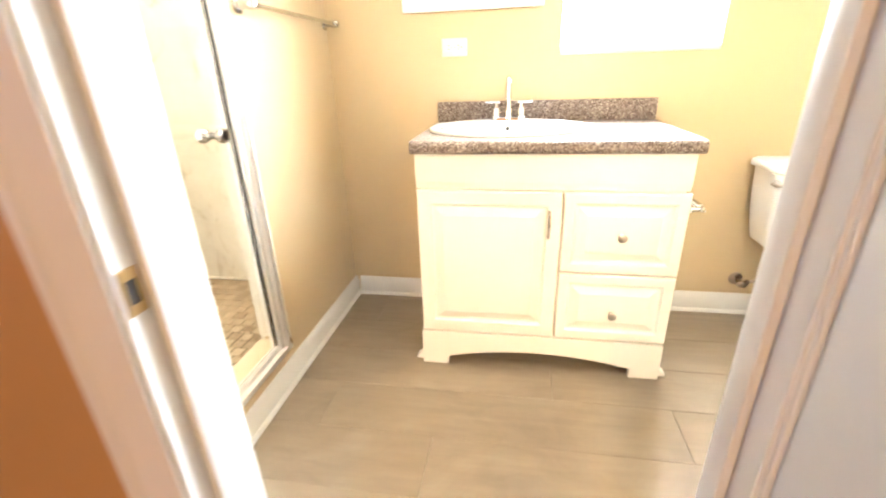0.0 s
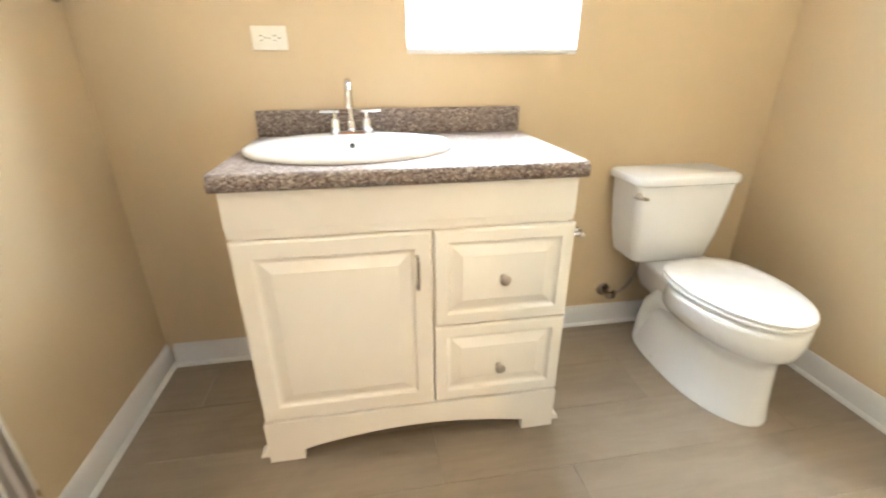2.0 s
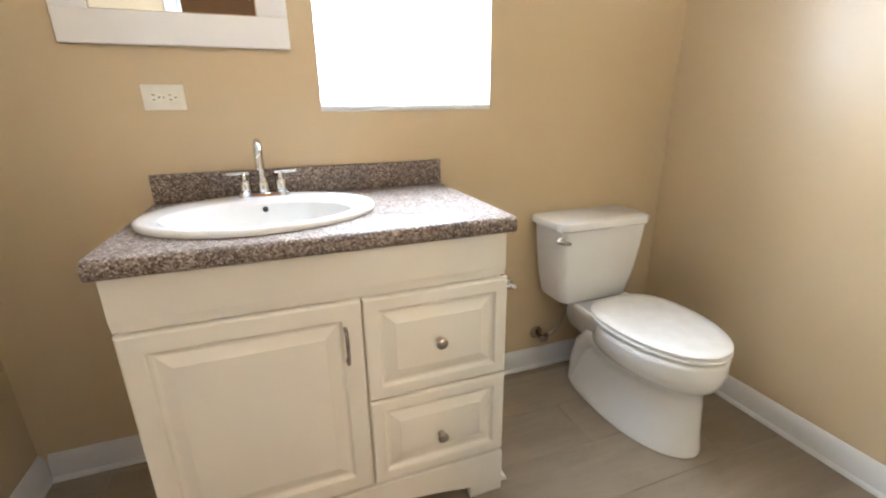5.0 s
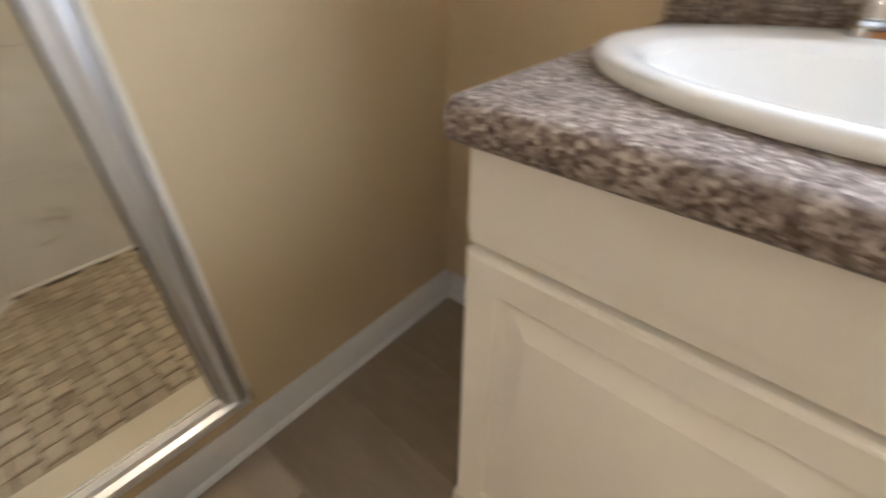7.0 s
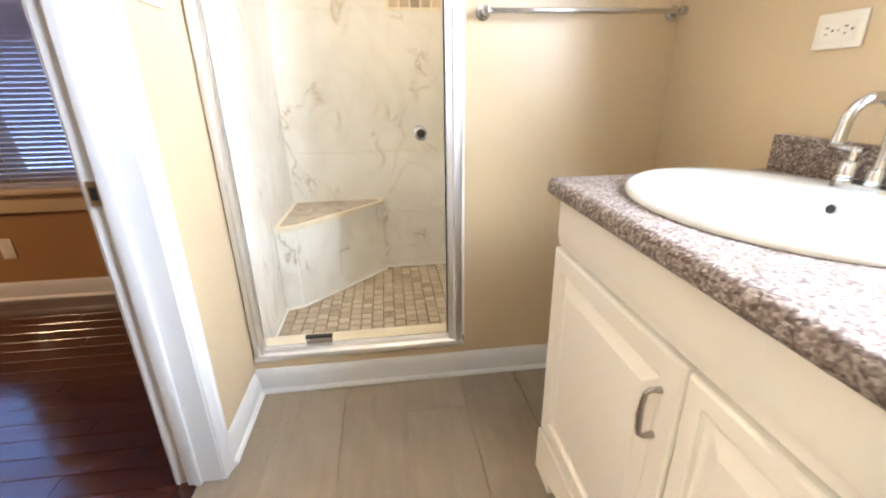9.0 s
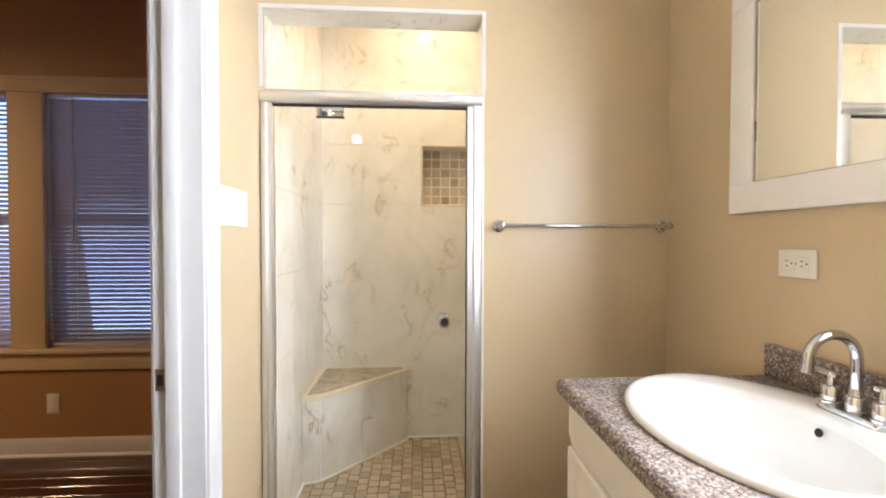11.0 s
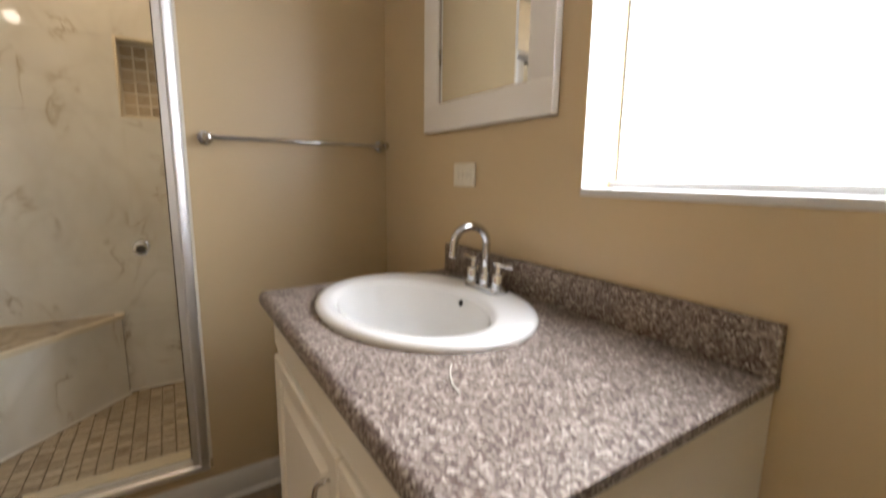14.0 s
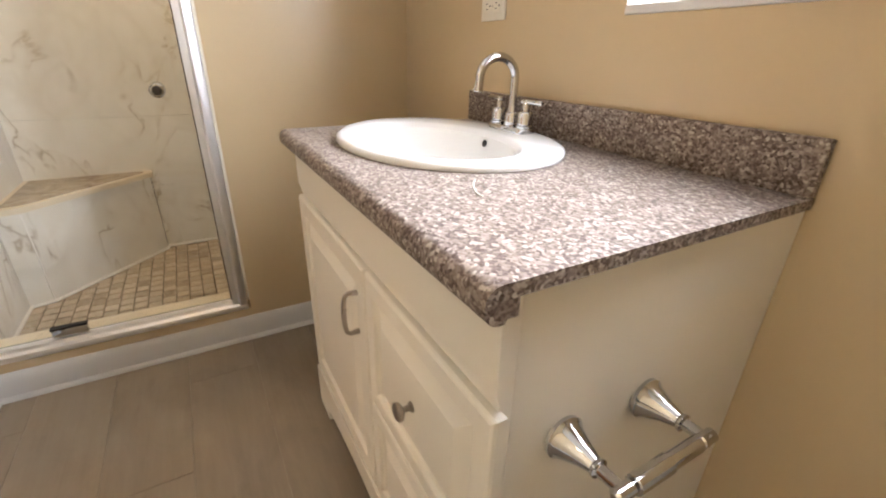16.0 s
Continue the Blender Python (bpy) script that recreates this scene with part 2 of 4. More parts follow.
def mesh_of(name, bm, material, angle=35):
    me = bpy.data.meshes.new(name)
    bmesh.ops.recalc_face_normals(bm, faces=bm.faces)
    bm.to_mesh(me)
    bm.free()
    me.shade_smooth()
    me.set_sharp_from_angle(angle=radians(angle))
    me.materials.append(material)
    return me


def part(name, bm, material, parent=None, label="", angle=35):
    ob = new(name, mesh_of(name, bm, material, angle))
    if parent:
        ob.parent = parent
        ob.matrix_parent_inverse = world_of(parent).inverted()
    return tagged(ob, label)


def setting(name, bm, material, label, category, angle=35):
    return tagged(part(name, bm, material, None, "", angle), label, category, "", "structure")


def box(bm, x0, x1, y0, y1, z0, z1, bevel=0.0, segments=2):
    vs = bmesh.ops.create_cube(bm, size=1)["verts"]
    for v in vs:
        v.co = Vector((x0 + (v.co.x + 0.5) * (x1 - x0), y0 + (v.co.y + 0.5) * (y1 - y0), z0 + (v.co.z + 0.5) * (z1 - z0)))
    if bevel:
        es = list({e for v in vs for e in v.link_edges})
        bmesh.ops.bevel(bm, geom=es, offset=bevel, segments=segments, profile=0.5, affect="EDGES")
    return bm


def boxed(x0, x1, y0, y1, z0, z1, bevel=0.0, segments=2):
    return box(bmesh.new(), x0, x1, y0, y1, z0, z1, bevel, segments)


def loft(bm, rings, cap=True):
    """Joins rings of equally many points into a skin."""
    made = [[bm.verts.new(p) for p in ring] for ring in rings]
    n = len(rings[0])
    for a, b in zip(made, made[1:]):
        for i in range(n):
            bm.faces.new((a[i], a[(i + 1) % n], b[(i + 1) % n], b[i]))
    if cap:
        bm.faces.new(made[0][::-1])
        bm.faces.new(made[-1])
    return bm


def lathe(bm, at, axis, profile, n=24):
    """Turns (along, radius) pairs about an axis through at."""
    q = Vector((0, 0, 1)).rotation_difference(Vector(axis)).to_matrix()
    rings = [[Vector(at) + q @ Vector((r * math.cos(2 * math.pi * i / n), r * math.sin(2 * math.pi * i / n), a)) for i in range(n)] for a, r in profile]
    return loft(bm, rings)


def tube(bm, points, radius, n=12):
    """A round bar along a line of points."""
    pts = [Vector(p) for p in points]
    rings, side = [], None
    for i, p in enumerate(pts):
        d = (pts[min(i + 1, len(pts) - 1)] - pts[max(i - 1, 0)]).normalized()
        if side is None:
            side = d.cross(Vector((0.31, 0.87, 0.39))).normalized()
        side = (side - d * side.dot(d)).normalized()
        up = d.cross(side)
        r = radius[i] if isinstance(radius, (list, tuple)) else radius
        rings.append([p + r * (math.cos(a) * side + math.sin(a) * up) for a in (2 * math.pi * k / n for k in range(n))])
    return loft(bm, rings)


def prism(bm, outline, axis, a, b):
    """Extrudes a flat outline of (u, v) pairs along x, y or z, from a to b."""
    def lift(u, v, w):
        return {"x": (w, u, v), "y": (u, w, v), "z": (u, v, w)}[axis]
    return loft(bm, [[Vector(lift(u, v, a)) for u, v in outline], [Vector(lift(u, v, b)) for u, v in outline]])


def arc(c, r, a0, a1, n):
    return [(c[0] + r * math.cos(radians(a0 + (a1 - a0) * i / n)), c[1] + r * math.sin(radians(a0 + (a1 - a0) * i / n))) for i in range(n + 1)]


def ellipse(cx, cy, a, b, z, n=48, power=2.0):
    out = []
    for i in range(n):
        c, s = math.cos(2 * math.pi * i / n), math.sin(2 * math.pi * i / n)
        out.append(Vector((cx + a * math.copysign(abs(c) ** (2 / power), c), cy + b * math.copysign(abs(s) ** (2 / power), s), z)))
    return out


def holed_wall(axis, a0, a1, b0, b1, z0, z1, holes):
    """A wall from a0 to a1 along an axis, b0 to b1 thick, with holes (start, end, sill, head) side by side."""
    bm = bmesh.new()

    def slab(u0, u1, w0, w1):
        if u1 - u0 > 1e-4 and w1 - w0 > 1e-4:
            box(bm, *((u0, u1, b0, b1) if axis == "x" else (b0, b1, u0, u1)), w0, w1)

    at = a0
    for h0, h1, sill, head in sorted(holes):
        slab(at, h0, z0, z1)
        slab(h0, h1, z0, sill)
        slab(h0, h1, head, z1)
        at = h1
    slab(at, a1, z0, z1)
    return bm

# ---- the setting ----
TOP = 2.70                      # ceiling
EAST, SOUTH = 2.502, -1.520     # bathroom walls; west wall at x = 0, north wall at y = 0
BED_N, BED_W = -1.648, -1.04    # bedroom walls
DOOR_L, DOOR_R, DOOR_H = 0.414, 1.094, 2.04
SOUTH_R = -1.572                # the wall steps back beside the door, towards the toilet
OPEN_S, OPEN_N, OPEN_H = -1.500, -0.706, 2.10   # shower opening
CURB = 0.134

setting("ground", boxed(-60, 60, -60, 60, -0.6, -0.4), ground_earth, "bare brown ground outside the house", "ground")
setting("floor_slab", boxed(-0.005, EAST, SOUTH - 0.085, 0.0, -0.10, -0.006), grout_floor, "taupe grout bed under the bathroom floor", "floor")
wall_north = setting("wall_north", holed_wall("x", -1.14, EAST + 0.12, 0.0, 0.148, 0, TOP, [(1.006, 1.614, 1.160, 2.02)]), wall_paint,
                     "tan painted bathroom wall with a window opening", "wall")
setting("wall_east", boxed(EAST, EAST + 0.12, SOUTH - 0.084, 0.0, 0, TOP), wall_paint, "tan painted bathroom wall beside the toilet", "wall")
setting("wall_west", holed_wall("y", SOUTH, 0.0, -0.12, 0.0, 0, TOP, [(SOUTH, OPEN_N, CURB, OPEN_H)]), wall_paint,
        "tan painted wall with the tall shower opening", "wall")
setting("wall_south", boxed(-1.0, DOOR_L - 0.02, SOUTH - 0.084, SOUTH, 0, TOP), wall_paint, "tan painted wall between the shower and the doorway", "wall")
setting("wall_south_toilet", boxed(DOOR_R + 0.02, EAST, SOUTH - 0.084, SOUTH_R, 0, TOP), wall_paint, "tan painted bathroom wall between the doorway and the corner", "wall")
setting("wall_over_door", boxed(DOOR_L - 0.02, DOOR_R + 0.02, SOUTH - 0.084, SOUTH_R, DOOR_H + 0.02, TOP), wall_paint, "tan painted wall above the doorway", "wall")
setting("wall_bedroom_north", holed_wall("x", BED_W, 3.4, BED_N, SOUTH - 0.086, 0, TOP, [(DOOR_L - 0.02, DOOR_R + 0.02, 0, DOOR_H + 0.02)]), bedroom_paint,
        "brown painted bedroom wall round the doorway", "wall")
setting("wall_bedroom_west", holed_wall("y", -5.7, SOUTH - 0.086, BED_W - 0.16, BED_W, 0, TOP, [(-4.15, -3.287, 0.629, 2.13), (-3.096, -2.22, 0.629, 2.13)]), bedroom_paint,
        "brown painted bedroom wall with two windows", "wall")
setting("wall_bedroom_south", boxed(BED_W - 0.16, 3.4, -5.82, -5.70, 0, TOP), bedroom_paint, "plain brown bedroom wall", "wall")
setting("wall_bedroom_east", boxed(3.4, 3.52, -5.82, SOUTH - 0.086, 0, TOP), bedroom_paint, "plain brown bedroom wall", "wall")
setting("wall_shower_back", holed_wall("y", SOUTH, 0.0, -1.14, -1.012, 0, TOP, [(-0.927, -0.572, 1.472, 1.827)]), grout_white,
        "cream grouted backing of the shower wall with a niche", "wall")
setting("ceiling", boxed(-1.14, EAST + 0.12, SOUTH - 0.084, 0.2, TOP, TOP + 0.1), ceiling_paint, "plain white bathroom ceiling", "ceiling")
setting("ceiling_bedroom", boxed(BED_W - 0.16, 3.52, -5.82, SOUTH - 0.086, TOP + 0.002, TOP + 0.1), ceiling_paint, "plain white bedroom ceiling", "ceiling")
setting("bedroom_subfloor", boxed(BED_W - 0.1, 3.4, -5.7, SOUTH - 0.086, -0.1, -0.016), dark_gap, "dark subfloor under the bedroom boards", "floor")

# Baseboards: a stepped board with a quarter-round shoe at its foot.
BASE = [(0, 0), (0.027, 0), (0.026, 0.008), (0.021, 0.015), (0.016, 0.018), (0.016, 0.079), (0.012, 0.090), (0.010, 0.101), (0.006, 0.107), (0.004, 0.112), (0, 0.112)]


def baseboard(axis, a, b, wall, sign, height=1.0, label="white painted baseboard with shoe moulding along the tan wall"):
    outline = [(wall + sign * u, v * height) for u, v in BASE]
    return setting("baseboard", prism(bmesh.new(), outline, axis, a, b), trim_paint, label, "baseboard")


baseboard("y", SOUTH + 0.001, -0.001, 0.0005, 1, 0.88, "white baseboard along the shower curb and tan wall")
baseboard("x", 0.028, EAST - 0.001, -0.0005, -1, 0.87, "white baseboard behind the vanity and the toilet")
baseboard("y", SOUTH_R + 0.028, -0.028, EAST - 0.0005, -1, 0.87, "white baseboard along the wall beside the toilet")
baseboard("x", 0.028, 0.358, SOUTH + 0.0005, 1, 0.87, "short white baseboard between the shower and the door casing")
baseboard("x", DOOR_R + 0.075, EAST - 0.028, SOUTH_R + 0.0005, 1, 0.87)
baseboard("y", -5.69, BED_N - 0.001, BED_W + 0.0005, 1, 0.92, "cream bedroom baseboard under the windows")
baseboard("x", BED_W + 0.028, DOOR_L - 0.08, BED_N - 0.0005, -1, 0.92, "cream bedroom baseboard beside the doorway")
baseboard("x", DOOR_R + 0.08, 3.39, BED_N - 0.0005, -1, 0.92, "cream bedroom baseboard beside the doorway")

# The doorway: jambs, stops and casings.
doorway = thing("door_frame", (0.78, -1.59, 0), "white painted door frame with moulded casing and a strike plate", "door frame", "", "structure")
for x0, x1, y1 in ((DOOR_L - 0.0195, DOOR_L, SOUTH), (DOOR_R, DOOR_R + 0.0195, SOUTH_R)):
    part("jamb", boxed(x0, x1, BED_N - 0.003, y1 + 0.003, 0.0, DOOR_H + 0.0185, 0.0015, 1), trim_paint, doorway)
part("head_jamb", boxed(DOOR_L + 0.0005, DOOR_R - 0.0005, BED_N - 0.003, SOUTH_R + 0.003, DOOR_H, DOOR_H + 0.0185, 0.0015, 1), trim_paint, doorway)
for x0, x1 in ((DOOR_L + 0.0003, DOOR_L + 0.013), (DOOR_R - 0.012, DOOR_R - 0.0003)):
    part("door_stop", boxed(x0, x1, -1.615, -1.578, 0.0, DOOR_H - 0.013, 0.003), trim_paint, doorway)
part("door_stop", boxed(DOOR_L + 0.001, DOOR_R - 0.001, -1.615, -1.578, DOOR_H - 0.012, DOOR_H - 0.0003, 0.003), trim_paint, doorway)


def casing_outline(u0, u1, wall, sign):
    """A moulded casing in plan: thin at the opening, thick at the outer back band."""
    w = u1 - u0
    steps = [(0, 0), (0, 0.009), (0.10, 0.011), (0.22, 0.010), (0.36, 0.013), (0.60, 0.0145), (0.70, 0.016), (0.78, 0.021), (0.97, 0.021), (1.0, 0.019), (1.0, 0)]
    return [(u0 + w * a, wall + sign * b) for a, b in steps]


def casing(u0, u1, wall, sign):
    part("casing", prism(bmesh.new(), casing_outline(u0, u1, wall, sign), "z", 0.0, DOOR_H + 0.003), trim_paint, doorway)


casing(DOOR_L - 0.004, DOOR_L - 0.054, SOUTH + 0.0006, 1)
casing(DOOR_R + 0.004, DOOR_R + 0.060, SOUTH_R + 0.0006, 1)
casing(DOOR_L - 0.004, DOOR_L - 0.079, BED_N - 0.0006, -1)
casing(DOOR_R + 0.004, DOOR_R + 0.079, BED_N - 0.0006, -1)
for wall, sign, x0, x1 in ((SOUTH_R + 0.0006, 1, DOOR_L + 0.001, DOOR_R + 0.060), (BED_N - 0.0006, -1, DOOR_L - 0.079, DOOR_R + 0.079)):
    head = [(v, u) for u, v in casing_outline(DOOR_H + 0.004, DOOR_H + 0.074, wall, sign)]
    part("head_casing", prism(bmesh.new(), head, "x", x0, x1), trim_paint, doorway)
plate = part("strike_plate", boxed(DOOR_L - 0.0005, DOOR_L + 0.002, -1.645, -1.618, 0.862, 0.920, 0.0008, 1), brass, doorway, "aged brass strike plate")
# No real hole: a black patch paints the shade inside.
part("latch_hole", boxed(DOOR_L + 0.0018, DOOR_L + 0.0028, -1.640, -1.625, 0.876, 0.906, 0.0003, 1), dark_gap, plate, "dark latch hole")
setting("door_threshold", prism(bmesh.new(), [(BED_N, 0.0), (BED_N + 0.01, 0.008), (-1.60, 0.008), (-1.592, 0.001), (-1.592, -0.005), (BED_N, -0.005)], "x", DOOR_L + 0.001, DOOR_R - 0.001),
        hardwood, "dark wooden strip in the doorway floor", "threshold")

# The bathroom door, swung open into the bedroom.
open_door = thing("bathroom_door", (DOOR_R, BED_N, 0), "white painted panel door standing open into the bedroom", "door")
LEAF = 0.672
bm = bmesh.new()
box(bm, 0.001, 0.035, -LEAF, -0.002, 0.010, 2.030, 0.002)
part("door_leaf", bm, trim_paint, open_door)
for z0, z1 in ((0.20, 0.92), (1.10, 1.90)):
    part("door_panel", prism(bmesh.new(), [(-0.11, z0), (-LEAF + 0.11, z0), (-LEAF + 0.11, z1), (-0.11, z1)], "x", -0.003, 0.0008), trim_paint, open_door)
for z in (0.22, 1.82):
    part("hinge", lathe(bmesh.new(), (0.002, 0.001, z), (0, 0, 1), [(0, 0.003), (0.002, 0.006), (0.088, 0.006), (0.090, 0.003)], 12), brass, open_door, "aged brass hinge")
for side, x in ((-1, 0.0008), (1, 0.0352)):
    part("door_knob", lathe(bmesh.new(), (x, -LEAF + 0.065, 0.93), (side, 0, 0), [(0, 0.030), (0.004, 0.030), (0.008, 0.012), (0.030, 0.011), (0.040, 0.024), (0.055, 0.027), (0.065, 0.018), (0.067, 0.004)], 20), brass, open_door, "aged brass knob")
for child in open_door.children:
    child.matrix_parent_inverse = Matrix()
open_door.matrix_basis = pose(DOOR_R + 0.006, BED_N - 0.012, 0, 0, 0, 6)

# The bathroom window, recessed in the north wall.
window_1 = thing("window_1", (1.31, 0.1, 1.162), "white vinyl window recessed above the vanity, blown bright by daylight", "window", "", "structure")
bm = bmesh.new()
for b in ((1.008, 1.612, 0.095, 0.135, 1.178, 1.194), (1.008, 1.612, 0.115, 0.135, 2.012, 2.018), (1.008, 1.011, 0.120, 0.135, 1.194, 2.012), (1.609, 1.612, 0.120, 0.135, 1.194, 2.012)):
    box(bm, *b, 0.003)
part("window_frame", bm, trim_paint, window_1)
part("window_sill", boxed(1.0065, 1.6135, -0.004, 0.14, 1.1605, 1.1775, 0.003), trim_paint, window_1)
for x0, x1 in ((1.0065, 1.0075), (1.6125, 1.6135)):
    part("reveal", boxed(x0, x1, 0.001, 0.084, 1.178, 2.0195), trim_paint, window_1)
part("reveal", boxed(1.0078, 1.6122, 0.001, 0.084, 2.0185, 2.0195), trim_paint, window_1)
pane = part("pane", boxed(1.011, 1.609, 0.122, 0.126, 1.194, 2.012), window_glass, window_1)
pane.visible_shadow = False

# Bedroom windows: trim, sashes, panes.
def bedroom_window(name, y0, y1):
    w = thing(name, (BED_W, (y0 + y1) / 2, 0.629), "cream trimmed bedroom window behind closed blinds", "window", "", "structure")
    bm = bmesh.new()
    for b in ((y0, y0 + 0.04, 0.632, 2.128), (y1 - 0.04, y1, 0.632, 2.128), (y0 + 0.04, y1 - 0.04, 0.632, 0.68), (y0 + 0.04, y1 - 0.04, 2.085, 2.128), (y0 + 0.04, y1 - 0.04, 1.36, 1.41)):
        box(bm, BED_W - 0.12, BED_W - 0.085, *b, 0.003)
    part("sash", bm, trim_paint, w)
    for z0, z1 in ((0.68, 1.36), (1.41, 2.085)):
        p = part("pane", boxed(BED_W - 0.104, BED_W - 0.100, y0 + 0.04, y1 - 0.04, z0, z1), window_glass, w)
        p.visible_shadow = False
    return w


bedroom_window("window_2", -3.096, -2.22)
bedroom_window("window_3", -4.15, -3.287)
trim = thing("window_trim", (BED_W, -3.19, 0.5), "cream flat trim round the bedroom windows", "trim", "", "structure")
for y0, y1 in ((-4.26, -4.15), (-3.287, -3.096), (-2.22, -2.11)):
    part("side_trim", boxed(BED_W + 0.0005, BED_W + 0.019, y0, y1, 0.632, 2.104, 0.002), bedroom_trim, trim)
part("head_trim", boxed(BED_W + 0.0005, BED_W + 0.024, -4.28, -2.09, 2.105, 2.196, 0.003), bedroom_trim, trim)
part("stool", boxed(BED_W - 0.08, BED_W + 0.05, -4.28, -2.09, 0.606, 0.630, 0.006), bedroom_trim, trim)
part("apron", boxed(BED_W + 0.0005, BED_W + 0.020, -4.26, -2.11, 0.506, 0.605, 0.003), bedroom_trim, trim)


def blind(y0, y1, bottom, tilt):
    b = thing("window_blind", (BED_W - 0.04, (y0 + y1) / 2, 2.12), "closed white horizontal slat blind hanging in the bedroom window", "blind", "bedroom blinds")
    part("head_rail", boxed(BED_W - 0.042, BED_W - 0.004, y0, y1, 2.085, 2.127, 0.003), blind_vinyl, b)
    part("bottom_rail", boxed(BED_W - 0.035, BED_W - 0.011, y0 + 0.004, y1 - 0.004, bottom, bottom + 0.018, 0.004), blind_vinyl, b)
    shape = [(-0.013, -0.0105), (-0.004, -0.0025), (0.004, 0.004), (0.013, 0.0105), (0.0135, 0.0100), (0.0045, 0.0033), (-0.0035, -0.0032), (-0.0125, -0.0110)]
    me = mesh_of("slat", prism(bmesh.new(), [(0.75 * u, tilt * v) for u, v in shape], "y", y0 + 0.003, y1 - 0.003), blind_vinyl)
    z = bottom + 0.032
    while z < 2.08:
        s = new("slat", me)
        s.parent, s.matrix_parent_inverse = b, Matrix.Translation((-BED_W + 0.04, -(y0 + y1) / 2, -2.12))
        s.location = (BED_W - 0.023, 0, z)
        z += 0.0262
    for k in (0.18, 0.82):
        y = y0 + k * (y1 - y0)
        part("ladder_cord", tube(bmesh.new(), [(BED_W - 0.008, y, bottom + 0.01), (BED_W - 0.008, y, 2.09)], 0.0017, 6), blind_vinyl, b)
    part("tilt_wand", tube(bmesh.new(), [(BED_W + 0.004, y0 + 0.15, 1.25), (BED_W + 0.002, y0 + 0.15, 2.09)], 0.004, 8), blind_vinyl, b)
    return b


blind(-3.092, -2.225, 0.638, 1.12)
blind(-4.145, -3.300, 0.638, -0.95)

# ---- the shower ----
PAN = 0.070
setting("shower_pan", boxed(-1.011, -0.1205, SOUTH + 0.001, -0.001, 0.0, PAN - 0.006), grout_brown, "brown grout bed of the shower floor", "floor")


def marble_panel(name, axis, plane, sign, us, zs, label, skip=()):
    """A tiled face: marble tiles proud of a cream grout bed."""
    bed_ = (plane - sign * 0.010, plane - sign * 0.003)
    def place(u0, u1, w0, w1, d0, d1):
        d0, d1 = min(d0, d1), max(d0, d1)
        return boxed(d0, d1, u0, u1, w0, w1) if axis == "x" else boxed(u0, u1, d0, d1, w0, w1)
    root = None
    for i, (u0, u1) in enumerate(zip(us, us[1:])):
        for j, (w0, w1) in enumerate(zip(zs, zs[1:])):
            a0, a1 = u0, u1
            if (i, j) in skip:
                a0, a1 = skip[(i, j)]
            tile = (a0 + 0.0005, a1 - 0.0005, w0 + 0.0005, w1 - 0.0005)
            if root is None:
                root = thing(name, (plane, a0, w0) if axis == "x" else (a0, plane, w0), label, "tiled wall", "", "structure")
            part("marble_tile", place(*tile, plane - sign * 0.009, plane), marble, root)
    return root


ROWS_Z = [PAN, 0.42, 0.77, 1.12, 1.472, 1.827, 2.18, TOP - 0.001]
marble_panel("shower_wall_back", "x", -1.000, 1, [-1.511, -0.927, -0.354, -0.062], ROWS_Z, "veined cream marble tile on the back wall of the shower", {(1, 4): (-0.572, -0.354)})
marble_panel("shower_wall_side", "y", SOUTH + 0.010, 1, [-0.999, -0.56, -0.121, -0.056], ROWS_Z, "veined cream marble tile beside the corner bench")
marble_panel("shower_wall_end", "y", -0.062, -1, [-0.999, -0.56, -0.131], ROWS_Z, "veined cream marble tile at the end of the shower")
setting("shower_end_backing", boxed(-1.011, -0.1205, -0.0525, -0.001, PAN, TOP - 0.001), grout_white, "cream grout bed behind the end tiles", "wall")
marble_panel("shower_wall_inner", "x", -0.130, -1, [-0.711, -0.354, -0.064], ROWS_Z, "veined cream marble tile on the inner side of the door wall")
setting("shower_soffit", boxed(-0.130, 0.0006, SOUTH + 0.0012, OPEN_N + 0.0005, OPEN_H - 0.009, OPEN_H - 0.0005), marble, "pale marble soffit over the shower opening", "trim")
setting("shower_header_tile", boxed(-0.130, -0.1205, SOUTH + 0.002, OPEN_N, OPEN_H, TOP - 0.001), marble, "cream marble tile above the shower opening inside", "trim")
setting("shower_return", boxed(-0.129, 0.0008, OPEN_N - 0.009, OPEN_N - 0.0005, 0.175, OPEN_H - 0.0095), marble, "pale marble return at the side of the opening", "trim")
edge = thing("shower_edge_trim", (0, OPEN_N, OPEN_H), "thin white metal edge trim round the shower opening", "trim", "", "structure")
part("edge_bar", boxed(0.0008, 0.004, OPEN_N - 0.0105, OPEN_N + 0.004, 1.81, OPEN_H + 0.004, 0.001, 1), trim_paint, edge)
part("edge_bar", boxed(0.0009, 0.004, SOUTH + 0.001, OPEN_N - 0.011, OPEN_H - 0.0105, OPEN_H + 0.004, 0.001, 1), trim_paint, edge)
part("edge_bar", boxed(0.0009, 0.004, SOUTH + 0.001, SOUTH + 0.016, 1.81, OPEN_H - 0.011, 0.001, 1), trim_paint, edge)
setting("shower_threshold", boxed(-0.140, -0.062, SOUTH + 0.0015, OPEN_N - 0.0005, CURB + 0.0005, CURB + 0.022, 0.004), threshold_stone, "cream stone threshold on the shower curb", "threshold")
setting("shower_curb_face", boxed(-0.132, -0.1202, SOUTH + 0.0015, OPEN_N, PAN, CURB), marble, "cream marble face inside the shower curb", "trim")

